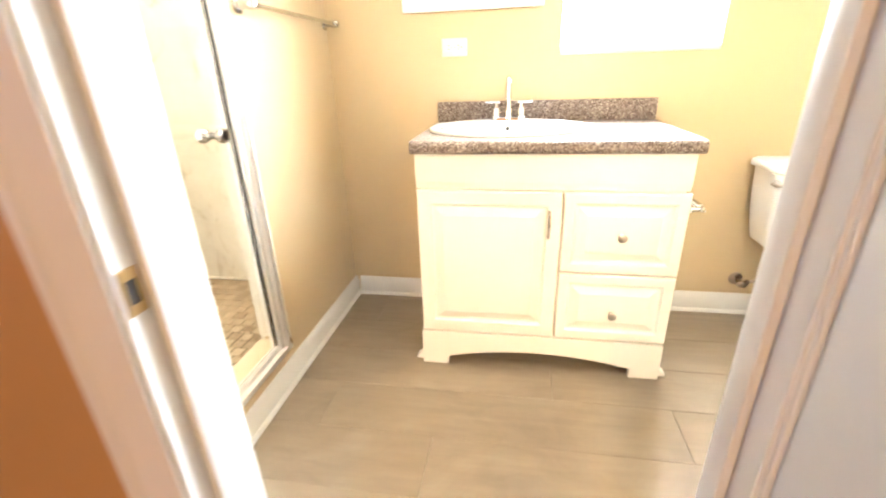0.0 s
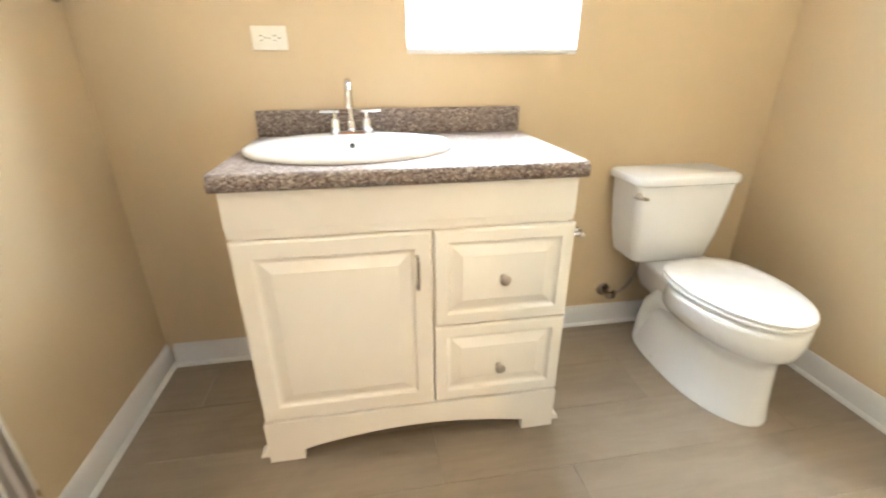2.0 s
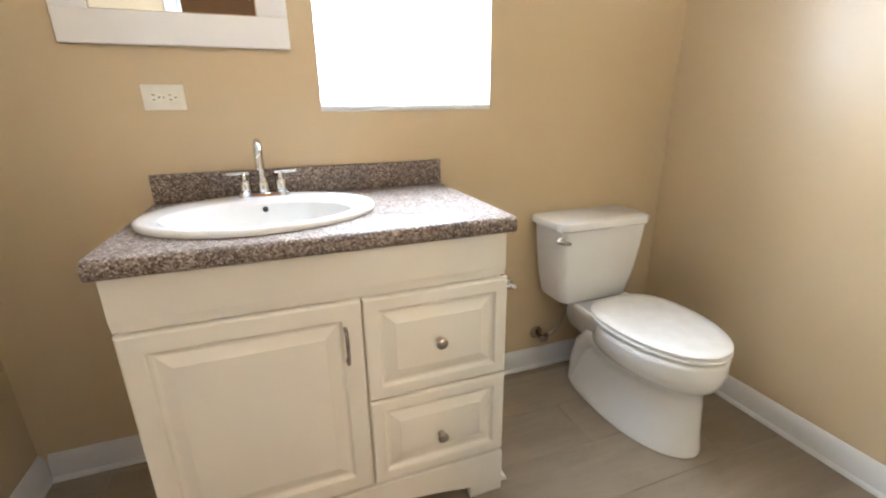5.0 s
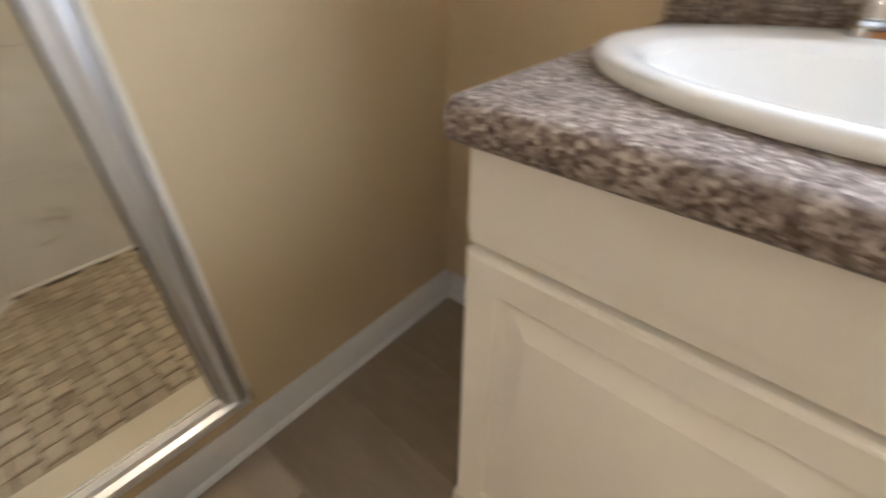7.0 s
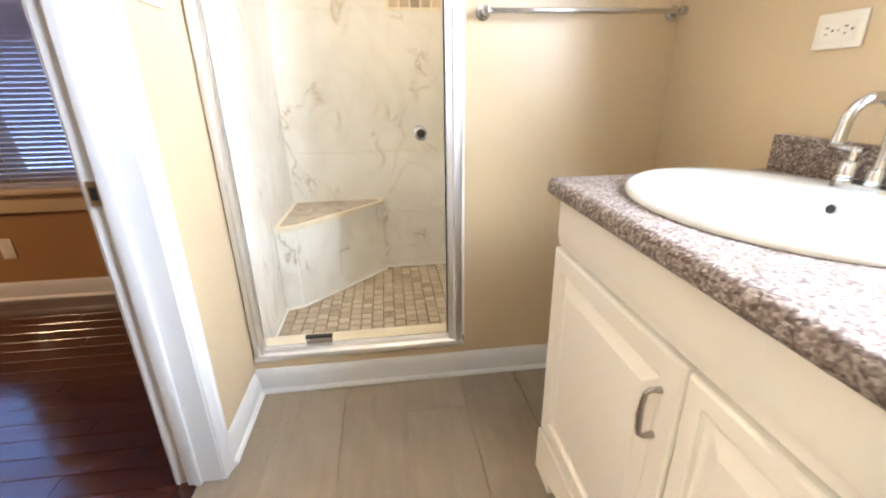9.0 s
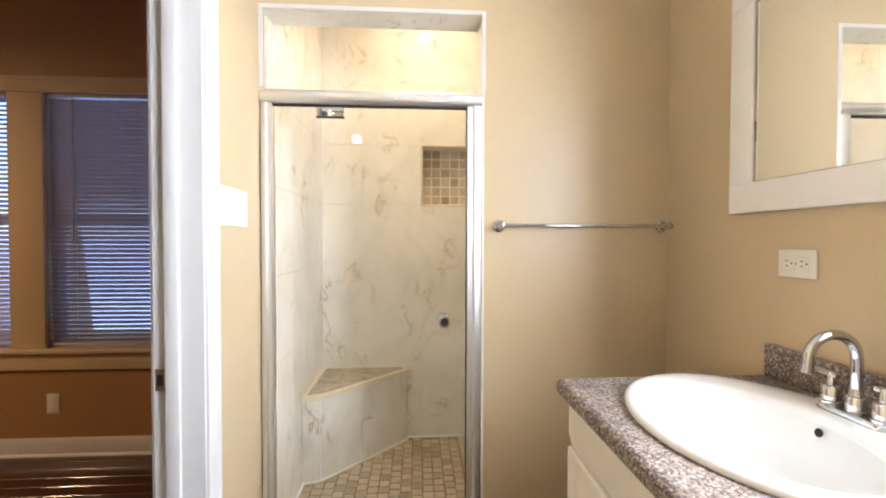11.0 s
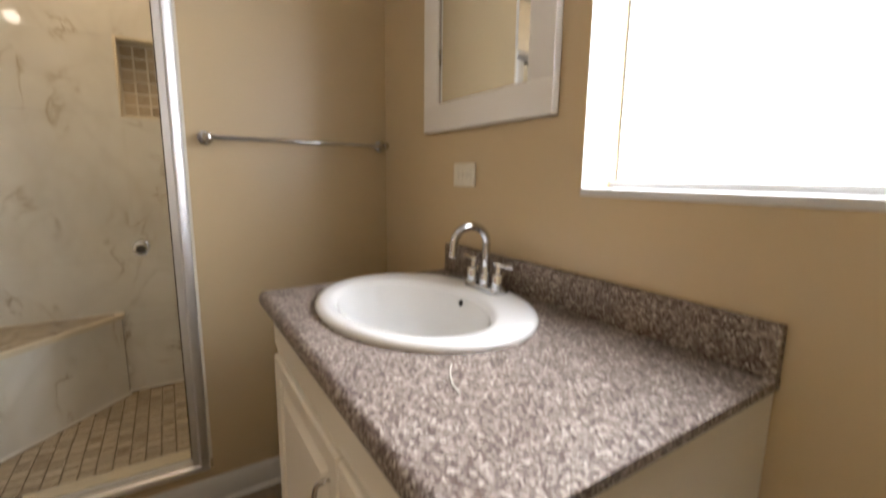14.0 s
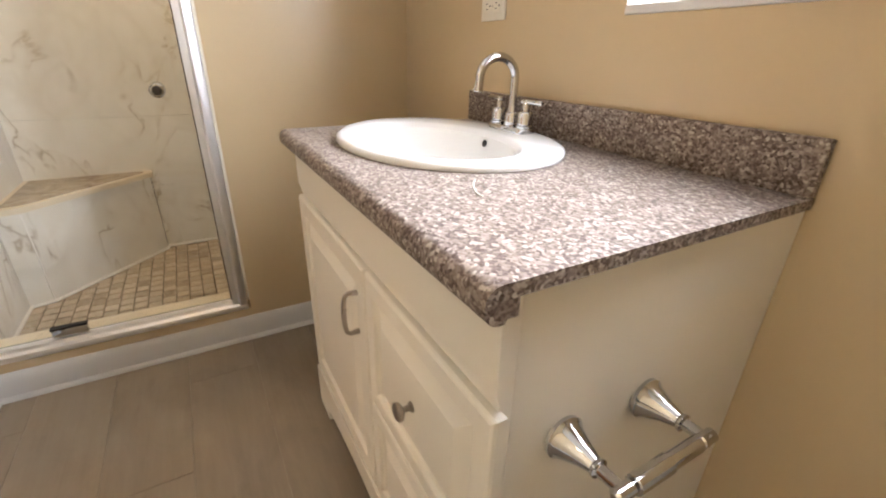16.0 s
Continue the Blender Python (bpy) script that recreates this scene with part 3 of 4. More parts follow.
niche = thing("shower_niche", (-1.0, -0.75, 1.472), "recessed shower niche lined with small brown stone tiles", "niche", "", "structure")
part("niche_lining", holed_wall("y", -0.935, -0.564, -1.10, -1.0125, 1.464, 1.835, [(-0.9265, -0.5725, 1.4725, 1.8265)]), grout_white, niche)
part("niche_back", boxed(-1.110, -1.1005, -0.935, -0.564, 1.464, 1.835), grout_white, niche)
for s0, s1, w0, w1 in ((-0.934, -0.921, 1.464, 1.835), (-0.578, -0.565, 1.464, 1.835), (-0.921, -0.578, 1.464, 1.477), (-0.921, -0.578, 1.822, 1.835)):
    part("niche_trim", boxed(-1.010, -0.997, s0, s1, w0, w1, 0.003), threshold_stone, niche)
stone = mesh_of("niche_tile", boxed(-0.004, 0.004, -0.0243, 0.0243, -0.0243, 0.0243, 0.002, 1), mosaic)
for i in range(6):
    for j in range(6):
        p = new("niche_tile", stone)
        p.parent, p.matrix_parent_inverse = niche, Matrix.Translation((1.0, 0.75, -1.472))
        p.location = (-1.1020, -0.8915 + 0.0568 * i, 1.5075 + 0.0568 * j)

# The corner bench: tiled sides, stone seat with cream edge trim.
BENCH = [(-0.9985, -1.5095), (-0.525, -1.5095), (-0.545, -1.432), (-0.962, -1.014), (-0.9985, -1.014)]
bench = thing("shower_bench", (-0.85, -1.4, PAN), "triangular corner shower bench clad in pale marble with a stone seat", "bench", "", "structure")


def inset_outline(pts, d):
    c = Vector((sum(p[0] for p in pts) / len(pts), sum(p[1] for p in pts) / len(pts)))
    return [tuple(Vector(p) + (c - Vector(p)).normalized() * d) for p in pts]


part("bench_base", prism(bmesh.new(), BENCH, "z", PAN - 0.004, 0.476), marble, bench)
part("seat_trim", prism(bmesh.new(), [(-0.9986, -1.5096), (-0.510, -1.5096), (-0.533, -1.424), (-0.955, -1.002), (-0.9986, -1.002)], "z", 0.4764, 0.500), threshold_stone, bench, "cream stone edge")
part("seat", prism(bmesh.new(), inset_outline(BENCH, 0.030), "z", 0.4995, 0.503), bench_stone, bench, "beige stone seat")
for (x0, y0), (x1, y1) in zip(BENCH[1:4], BENCH[2:5]):
    part("caulk_line", tube(bmesh.new(), [(x0, y0, PAN + 0.004), (x1, y1, PAN + 0.004)], 0.0075, 8), caulk_white, bench)
part("corner_trim", tube(bmesh.new(), [(-0.5445, -1.4315, PAN), (-0.5445, -1.4315, 0.475)], 0.003, 8), caulk_white, bench)
for a, b in (((-0.998, -1.014), (-0.998, -0.064)), ((-0.998, -0.064), (-0.132, -0.064)), ((-0.132, -1.509), (-0.525, -1.509))):
    setting("shower_caulk", tube(bmesh.new(), [(*a, PAN + 0.003), (*b, PAN + 0.003)], 0.0075, 8), caulk_white, "cream caulk line at the foot of the shower wall", "caulk")

# The shower door: satin frame, pivoting clear glass, knobs, hinges.
door = thing("shower_door", (-0.03, -1.1, CURB), "framed clear glass pivot shower door, closed", "shower door")
L_, R_ = SOUTH + 0.004, OPEN_N - 0.010


def jamb_profile(y0, y1):
    w = y1 - y0
    return [(-0.055, y0), (-0.002, y0), (0.003, y0 + 0.15 * w), (0.004, y0 + 0.5 * w), (-0.002, y0 + 0.58 * w), (-0.006, y0 + 0.62 * w), (-0.006, y1), (-0.055, y1)]


part("side_frame", prism(bmesh.new(), jamb_profile(L_, L_ + 0.036), "z", CURB + 0.02, 1.757), satin, door)
part("side_frame", prism(bmesh.new(), [(x, 2 * R_ - 0.052 + 0.052 - y) for x, y in jamb_profile(R_, R_ + 0.052)], "z", CURB + 0.02, 1.757), satin, door)
part("header_rail", prism(bmesh.new(), [(-0.058, 1.757), (-0.004, 1.757), (0.004, 1.764), (0.009, 1.775), (0.010, 1.786), (0.005, 1.798), (-0.006, 1.805), (-0.058, 1.805)], "y", L_ - 0.001, R_ + 0.001), satin, door)
part("sill_rail", prism(bmesh.new(), [(-0.0615, CURB + 0.0005), (0.006, CURB + 0.0005), (0.008, CURB + 0.008), (0.004, CURB + 0.020), (-0.012, CURB + 0.024), (-0.016, CURB + 0.034), (-0.045, CURB + 0.036), (-0.0615, CURB + 0.022)], "y", L_ - 0.001, R_ + 0.001), satin, door)
leaf = part("glass_panel", boxed(-0.034, -0.026, L_ + 0.038, R_ - 0.056, CURB + 0.043, 1.750, 0.001, 1), glass, door)
leaf.visible_shadow = False
part("door_seal", boxed(-0.040, -0.019, L_ + 0.037, R_ - 0.053, 1.7515, 1.7565), dark_gap, door, "black seal strip under the header")
part("door_seal", boxed(-0.040, -0.020, R_ - 0.0555, R_ - 0.0525, CURB + 0.04, 1.755, 0.0008, 1), dark_gap, door, "black magnetic seal strip")
for z0, z1, strip, thick in ((1.712, 1.750, 1.712, 0.0025), (CURB + 0.038, CURB + 0.075, CURB + 0.069, 0.007)):
    hinge = part("pivot_hinge", boxed(-0.041, -0.019, -1.322, -1.224, z0, z1, 0.003), chrome, door, "chrome pivot hinge")
    part("hinge_gasket", boxed(-0.0425, -0.0175, -1.324, -1.222, strip, strip + thick, 0.001, 1), dark_gap, hinge)
for sign, x in ((1, -0.0255), (-1, -0.0345)):
    knob = part("knob", lathe(bmesh.new(), (x, -0.854, 0.961), (sign, 0, 0), [(0, 0.0115), (0.004, 0.0125), (0.006, 0.009), (0.014, 0.009), (0.018, 0.019), (0.026, 0.0225), (0.036, 0.0215), (0.040, 0.018), (0.0405, 0.014)], 20), chrome, door, "chrome door knob")
    # The dark disc paints in what the knob's face reflects.
    part("knob_face", lathe(bmesh.new(), (x + sign * 0.0402, -0.854, 0.961), (sign, 0, 0), [(0, 0.0138), (0.0012, 0.0136), (0.0016, 0.004)], 20), dark_reflection_chrome, knob, "polished knob face with its dark reflection put into the colour")

drain = thing("shower_drain", (-0.504, -0.613, PAN), "round metal shower drain in the mosaic floor", "drain")
bm = lathe(bmesh.new(), (-0.504, -0.613, PAN - 0.004), (0, 0, 1), [(0, 0.05), (0.007, 0.05), (0.0085, 0.046), (0.0085, 0.01)], 28)
part("grate", bm, aged_metal, drain)
for a in range(8):
    x, y = -0.504 + 0.03 * math.cos(a * math.pi / 4), -0.613 + 0.03 * math.sin(a * math.pi / 4)
    # Black discs paint the shade in the grate's holes.
    part("hole", lathe(bmesh.new(), (x, y, PAN + 0.0046), (0, 0, 1), [(0, 0.006), (0.0004, 0.006)], 10), dark_gap, drain)


def downlight(x, y, label):
    d = thing("recessed_light", (x, y, TOP), label, "ceiling light")
    part("trim_ring", lathe(bmesh.new(), (x, y, TOP - 0.0005), (0, 0, -1), [(0, 0.095), (0.004, 0.095), (0.007, 0.088), (0.006, 0.072), (0.0005, 0.072)], 32), trim_paint, d)
    part("lens", lathe(bmesh.new(), (x, y, TOP - 0.0005), (0, 0, -1), [(0, 0.069), (0.003, 0.069), (0.0045, 0.06), (0.0045, 0.02)], 32), lamp_lens, d, "lit frosted lens")


downlight(-0.52, -0.889, "lit recessed ceiling light above the shower")
LX, LZ = 1.70, 2.070
sconce = thing("wall_lamp", (LX, SOUTH_R, LZ + 0.025), "lit opal globe lamp on the tan wall beside the door", "wall lamp")
part("back_plate", lathe(bmesh.new(), (LX, SOUTH_R + 0.0006, LZ + 0.025), (0, 1, 0), [(0, 0.055), (0.006, 0.055), (0.012, 0.045), (0.016, 0.02)], 26), chrome, sconce)
part("arm", tube(bmesh.new(), [(LX, SOUTH_R + 0.014, LZ + 0.025), (LX, SOUTH_R + 0.06, LZ + 0.040), (LX, SOUTH_R + 0.12, LZ + 0.040), (LX, SOUTH_R + 0.15, LZ + 0.025), (LX, SOUTH_R + 0.157, LZ)], 0.007, 12), chrome, sconce)
part("globe", lathe(bmesh.new(), (LX, SOUTH_R + 0.157, LZ + 0.001), (0, 0, -1), [(0, 0.014), (0.006, 0.022), (0.018, 0.032), (0.034, 0.036), (0.050, 0.032), (0.062, 0.022), (0.068, 0.008)], 24), globe_lit, sconce, "lit opal glass globe")
dome = thing("ceiling_light", (0.66, -4.6, TOP), "lit white glass dome light on the bedroom ceiling", "ceiling light")
part("canopy", lathe(bmesh.new(), (0.66, -4.6, TOP - 0.0005), (0, 0, -1), [(0, 0.07), (0.02, 0.07), (0.03, 0.02), (0.13, 0.015), (0.14, 0.06)], 24), nickel, dome)
part("shade", lathe(bmesh.new(), (0.66, -4.6, TOP - 0.142), (0, 0, -1), [(0, 0.15), (0.03, 0.145), (0.07, 0.11), (0.09, 0.06), (0.098, 0.02)], 28), lamp_lens, dome, "lit white glass bowl")

# ---- the vanity ----
V0, V1, VF = 0.507, 1.388, -0.545       # cabinet sides and face frame
vanity = thing("vanity_cabinet", (0.95, -0.28, 0), "cream vanity cabinet with one door, two drawers and arched toe board", "vanity")
SIDE = [(VF + 0.0185, 0.0), (-0.029, 0.0), (-0.029, 0.102), (-0.0015, 0.102), (-0.0015, 0.8825), (VF + 0.0185, 0.8825)]   # notched over the baseboard
part("side_panel", prism(bmesh.new(), SIDE, "x", V0, V0 + 0.016), cabinet_paint, vanity)
outer = prism(bmesh.new(), SIDE, "x", V1 - 0.016, V1)
for v in outer.verts:           # the side stands slightly out of square, wider at the wall
    v.co.x += 0.016 * (v.co.y - VF - 0.0185) / 0.525
part("side_panel", outer, cabinet_paint, vanity)
part("back_panel", boxed(V0 + 0.0165, V1 - 0.0165, -0.036, -0.029, 0.12, 0.70), cabinet_paint, vanity)
part("bottom_panel", boxed(V0 + 0.0165, V1 - 0.0165, VF + 0.0185, -0.0365, 0.11, 0.125), cabinet_paint, vanity)
bm = bmesh.new()
for b in ((V0, V0 + 0.03, 0.0, 0.8820), (V1 - 0.03, V1, 0.0, 0.8820), (V0 + 0.03, V1 - 0.03, 0.83, 0.8560), (V0 + 0.03, V1 - 0.03, 0.715, 0.745), (V0 + 0.03, V1 - 0.03, 0.115, 0.165),
          (0.99, 1.02, 0.165, 0.715), (1.02, V1 - 0.03, 0.415, 0.445)):
    box(bm, b[0], b[1], VF, VF + 0.018, b[2], b[3])
part("face_frame", bm, cabinet_paint, vanity)


def panel_front(x0, x1, z0, z1, y, rings, thick=0.019):
    """A moulded front: nested rectangles, each inset from the edge and set back by so much."""
    def ring(i, d):
        return [Vector((x0 + i, y + d, z0 + i)), Vector((x1 - i, y + d, z0 + i)), Vector((x1 - i, y + d, z1 - i)), Vector((x0 + i, y + d, z1 - i))]
    return loft(bmesh.new(), [ring(0, thick)] + [ring(i, d) for i, d in rings])


RAISED = [(0.0, 0.006), (0.002, 0.002), (0.006, 0.0), (0.046, 0.0), (0.049, 0.0015), (0.052, 0.008), (0.056, 0.0105), (0.062, 0.0105), (0.066, 0.0090), (0.088, 0.0022), (0.0905, 0.0005), (0.094, 0.0)]
SMALL = [(0.0, 0.006), (0.002, 0.002), (0.006, 0.0), (0.034, 0.0), (0.037, 0.0015), (0.040, 0.008), (0.044, 0.0105), (0.050, 0.0105), (0.054, 0.0090), (0.076, 0.0022), (0.0785, 0.0005), (0.082, 0.0)]
YF = VF - 0.0195
front = part("door", panel_front(0.498, 1.0025, 0.157, 0.7275, YF, RAISED, 0.019), cabinet_paint, vanity, "", 20)
pull_bm = bmesh.new()
tube(pull_bm, [(0.961, YF + 0.001, 0.659), (0.961, YF - 0.018, 0.6605), (0.961, YF - 0.025, 0.655), (0.961, YF - 0.028, 0.640), (0.961, YF - 0.029, 0.615), (0.961, YF - 0.028, 0.590), (0.961, YF - 0.025, 0.575),
               (0.961, YF - 0.018, 0.5695), (0.961, YF + 0.001, 0.571)], [0.006, 0.0045, 0.0045, 0.005, 0.0055, 0.005, 0.0045, 0.0045, 0.006], 10)
part("handle", pull_bm, nickel, front, "brushed nickel bow handle")
for z0, z1, kz in ((0.4325, 0.7260, 0.578), (0.157, 0.4275, 0.276)):
    drawer = part("drawer", panel_front(1.0075, 1.404, z0, z1, YF, SMALL), cabinet_paint, vanity, "", 20)
    part("knob", lathe(bmesh.new(), (1.203, YF + 0.0005, kz), (0, -1, 0), [(0, 0.009), (0.003, 0.009), (0.005, 0.0055), (0.014, 0.005), (0.017, 0.010), (0.021, 0.0150), (0.026, 0.0155), (0.029, 0.012), (0.030, 0.004)], 20),
         nickel, drawer, "brushed nickel round knob")
part("false_front", prism(bmesh.new(), [(YF + 0.0192, 0.8565), (YF + 0.0060, 0.8565), (YF + 0.0050, 0.855), (YF + 0.0050, 0.760), (YF + 0.0062, 0.755), (YF + 0.0100, 0.743), (YF + 0.0105, 0.7335), (YF + 0.0192, 0.7335)], "x", 0.4975, 1.3975),
     cabinet_paint, vanity, "", 20)
# Toe board: two bracket feet joined by a shallow arch.
arch = [(0.4925, 0.0), (0.596, 0.0), (0.596, 0.036)]
arch += [(0.596 + (1.296 - 0.596) * k / 24, 0.036 + 0.043 * math.sin(math.pi * k / 24) ** 0.8) for k in range(1, 24)]
arch += [(1.296, 0.040), (1.296, 0.0), (1.4025, 0.0), (1.4025, 0.146), (1.398, 0.152), (0.497, 0.152), (0.4925, 0.146)]
part("toe_board", prism(bmesh.new(), arch, "y", YF - 0.003, VF - 0.0005), cabinet_paint, vanity)
for side, x in ((-1, V0), (1, V1)):
    foot = [(x, 0.0), (x + side * 0.048, 0.0), (x + side * 0.045, 0.012), (x + side * 0.033, 0.018), (x + side * 0.024, 0.032), (x + side * 0.016, 0.055), (x + side * 0.012, 0.09), (x + side * 0.012, 0.15), (x, 0.152)]
    part("foot_moulding", prism(bmesh.new(), foot, "y", VF, VF + 0.035), cabinet_paint, vanity)

# Countertop: rounded front edge, a hole for the sink, separate backsplash.
T0, T1, TF, TZ = 0.487, 1.410, -0.591, 0.900
top = thing("countertop", (0.95, -0.3, 0.858), "brown and cream speckled laminate vanity top with a low backsplash", "countertop")
CUT = -0.552
edge_line = [(CUT, 0.862), (TF + 0.026, 0.862), (TF + 0.024, 0.857)] + arc((TF + 0.018, 0.875), 0.018, 270, 180, 7) + arc((TF + 0.018, TZ - 0.018), 0.018, 180, 90, 7) + [(CUT, TZ)]
bm = prism(bmesh.new(), edge_line, "x", T0, T1)
rim_edges = []
for loop in ([Vector(p) for p in ((T0, CUT, TZ), (T1, CUT, TZ), (T1, -0.001, TZ), (T0, -0.001, TZ))], ellipse(0.803, -0.300, 0.262, 0.190, TZ, 40)):
    vs = [bm.verts.new(p) for p in loop]
    rim_edges += [bm.edges.new((p, q)) for p, q in zip(vs, vs[1:] + vs[:1])]
faces = [g for g in bmesh.ops.triangle_fill(bm, edges=rim_edges, use_beauty=True)["geom"] if isinstance(g, bmesh.types.BMFace)]
under = bmesh.ops.extrude_face_region(bm, geom=faces, use_keep_orig=True)["geom"]
for v in under:
    if isinstance(v, bmesh.types.BMVert):
        v.co.z = 0.883
part("slab", bm, granite, top)
part("backsplash", boxed(T0, T1, -0.021, -0.001, TZ + 0.0005, 0.986, 0.003), granite, top)

sink = thing("bathroom_sink", (0.803, -0.285, TZ), "white oval drop-in china sink set in the vanity top", "sink")
SX = 0.803
rings = [ellipse(SX, -0.287, 0.286, 0.220, TZ + 0.0006), ellipse(SX, -0.287, 0.299, 0.233, TZ + 0.001), ellipse(SX, -0.287, 0.301, 0.235, TZ + 0.007), ellipse(SX, -0.287, 0.297, 0.231, TZ + 0.014),
         ellipse(SX, -0.288, 0.286, 0.220, TZ + 0.0175), ellipse(SX, -0.296, 0.270, 0.203, TZ + 0.0165), ellipse(SX, -0.316, 0.246, 0.172, TZ + 0.0145), ellipse(SX, -0.318, 0.238, 0.163, TZ + 0.011),
         ellipse(SX, -0.318, 0.233, 0.158, TZ + 0.004), ellipse(SX, -0.318, 0.229, 0.154, TZ + 0.0012)]
part("rim", loft(bmesh.new(), rings, False), porcelain, sink, "", 60)
bowl = [(0.229, 0.154, 0.0012), (0.221, 0.147, -0.020), (0.209, 0.138, -0.050), (0.190, 0.125, -0.085), (0.160, 0.106, -0.113), (0.115, 0.078, -0.131), (0.065, 0.048, -0.140), (0.022, 0.022, -0.143)]
# The bowl's own hollow shows through a cut in the slab.
bm = loft(bmesh.new(), [ellipse(SX, -0.318 + 0.010 * max(0, -dz) / 0.14, a, b, TZ + dz) for a, b, dz in bowl], False)
bm.faces.new(list(bm.verts)[-48:])
part("bowl", bm, porcelain, sink, "", 60)
part("drain_ring", lathe(bmesh.new(), (SX, -0.308, TZ - 0.1425), (0, 0, 1), [(0, 0.024), (0.002, 0.024), (0.003, 0.020), (0.001, 0.012)], 24), chrome, sink, "chrome drain ring")
# A black disc paints the shade inside the overflow.
part("overflow_hole", lathe(bmesh.new(), (SX, -0.1735, TZ - 0.012), (0, -0.97, 0.25), [(0, 0.0085), (0.0015, 0.0085)], 16), dark_gap, sink, "dark overflow hole")

faucet = thing("faucet", (SX, -0.098, 0.912), "chrome gooseneck faucet with two lever handles on the sink rim", "faucet")
FZ = TZ + 0.0165
plate_line = [(SX + u, -0.098 + v) for u, v in arc((0.048, 0), 0.024, -90, 90, 10) + arc((-0.048, 0), 0.024, 90, 270, 10)]
bm = bmesh.new()
loft(bm, [[Vector((SX + (x - SX) * k, -0.098 + (y + 0.098) * k, z)) for x, y in plate_line] for k, z in ((1.04, FZ - 0.004), (1.04, FZ + 0.009), (1.0, FZ + 0.0115), (0.92, FZ + 0.012))])
part("base_plate", bm, chrome, faucet)
bm = lathe(bmesh.new(), (SX, -0.098, FZ + 0.0115), (0, 0, 1), [(0, 0.0190), (0.004, 0.0190), (0.005, 0.0175), (0.027, 0.0170), (0.030, 0.0155), (0.031, 0.0125), (0.046, 0.0110)], 24)
part("spout_collar", bm, chrome, faucet)
neck = [(SX, -0.098, FZ + 0.044)] + [(SX, -0.098, FZ + 0.044 + 0.02 * k) for k in range(1, 4)]
neck += [(SX, -0.148 + 0.050 * math.cos(radians(a)), 1.034 + 0.046 * math.sin(radians(a))) for a in range(0, 183, 13)]
neck += [(SX, -0.1985, 1.026), (SX, -0.1998, 1.016)]
part("spout", tube(bmesh.new(), neck, 0.0102, 16), chrome, faucet)
part("aerator", lathe(bmesh.new(), (SX, -0.1997, 1.0170), (0, -0.12, -1), [(0, 0.0106), (0.010, 0.0112), (0.012, 0.0090)], 18), chrome, faucet)
for side in (-1, 1):
    hx = SX + side * 0.051
    stem = part("handle", lathe(bmesh.new(), (hx, -0.098, FZ + 0.0115), (0, 0, 1), [(0, 0.0215), (0.005, 0.0215), (0.007, 0.0180), (0.033, 0.0175), (0.036, 0.0155), (0.037, 0.0080), (0.060, 0.0070), (0.063, 0.005)], 22), chrome, faucet)
    part("lever", tube(bmesh.new(), [(hx - side * 0.015, -0.099, 0.9855), (hx, -0.098, 0.986), (hx + side * 0.024, -0.096, 0.986), (hx + side * 0.046, -0.094, 0.987), (hx + side * 0.049, -0.094, 0.987)], [0.0052, 0.0058, 0.0058, 0.0060, 0.004], 12), chrome, stem)

# A stray thread left on the vanity top.
thread = thing("loose_thread", (1.152, -0.434, TZ), "short curled white thread lying on the speckled vanity top", "thread")
part("strand", tube(bmesh.new(), [(1.112, -0.406, TZ + 0.0014), (1.130, -0.421, TZ + 0.0016), (1.152, -0.434, TZ + 0.0014), (1.174, -0.444, TZ + 0.0016), (1.194, -0.448, TZ + 0.0014)], 0.0009, 6), plastic_white, thread)

# Roll holder on the side of the vanity.
holder = thing("toilet_roll_holder", (V1, -0.362, 0.646), "empty chrome toilet roll holder on the vanity side", "roll holder")
for y in (-0.285, -0.440):
    bm = lathe(bmesh.new(), (V1 + 0.006 + 0.030 * (y + 0.44), y, 0.636), (1, 0, 0.06), [(0, 0.031), (0.005, 0.031), (0.007, 0.0285), (0.010, 0.0270), (0.013, 0.0250), (0.034, 0.0165), (0.054, 0.0108), (0.057, 0.0130), (0.060, 0.0130), (0.062, 0.0085), (0.086, 0.0080), (0.096, 0.0095)], 22)
    part("post", bm, chrome, holder)
    part("end_cap", lathe(bmesh.new(), (V1 + 0.100, y - 0.016, 0.6415), (0, 1, 0), [(0, 0.005), (0.004, 0.0095), (0.028, 0.0095), (0.032, 0.005)], 18), chrome, holder)
part("roller", lathe(bmesh.new(), (V1 + 0.100, -0.4245, 0.6415), (0, 1, 0), [(0, 0.0085), (0.002, 0.0125), (0.062, 0.0125), (0.064, 0.0108), (0.122, 0.0108), (0.124, 0.0085)], 20), chrome, holder)

# ---- the toilet ----
X = 2.085
toilet = thing("toilet", (X, -0.4, 0), "white china two-piece toilet with the lid closed", "toilet")


def oval(cy, a, front, back, z, n=40, power=2.0, square=0):
    """A bowl section: half-width a, reaching front and back of cy."""
    out = []
    for i in range(n):
        c, s = math.cos(2 * math.pi * i / n), math.sin(2 * math.pi * i / n)
        k = (square or power) if s > 0 else power
        out.append(Vector((X + a * math.copysign(abs(c) ** (2 / k), c), cy + (back if s > 0 else front) * math.copysign(abs(s) ** (2 / k), s), z)))
    return out


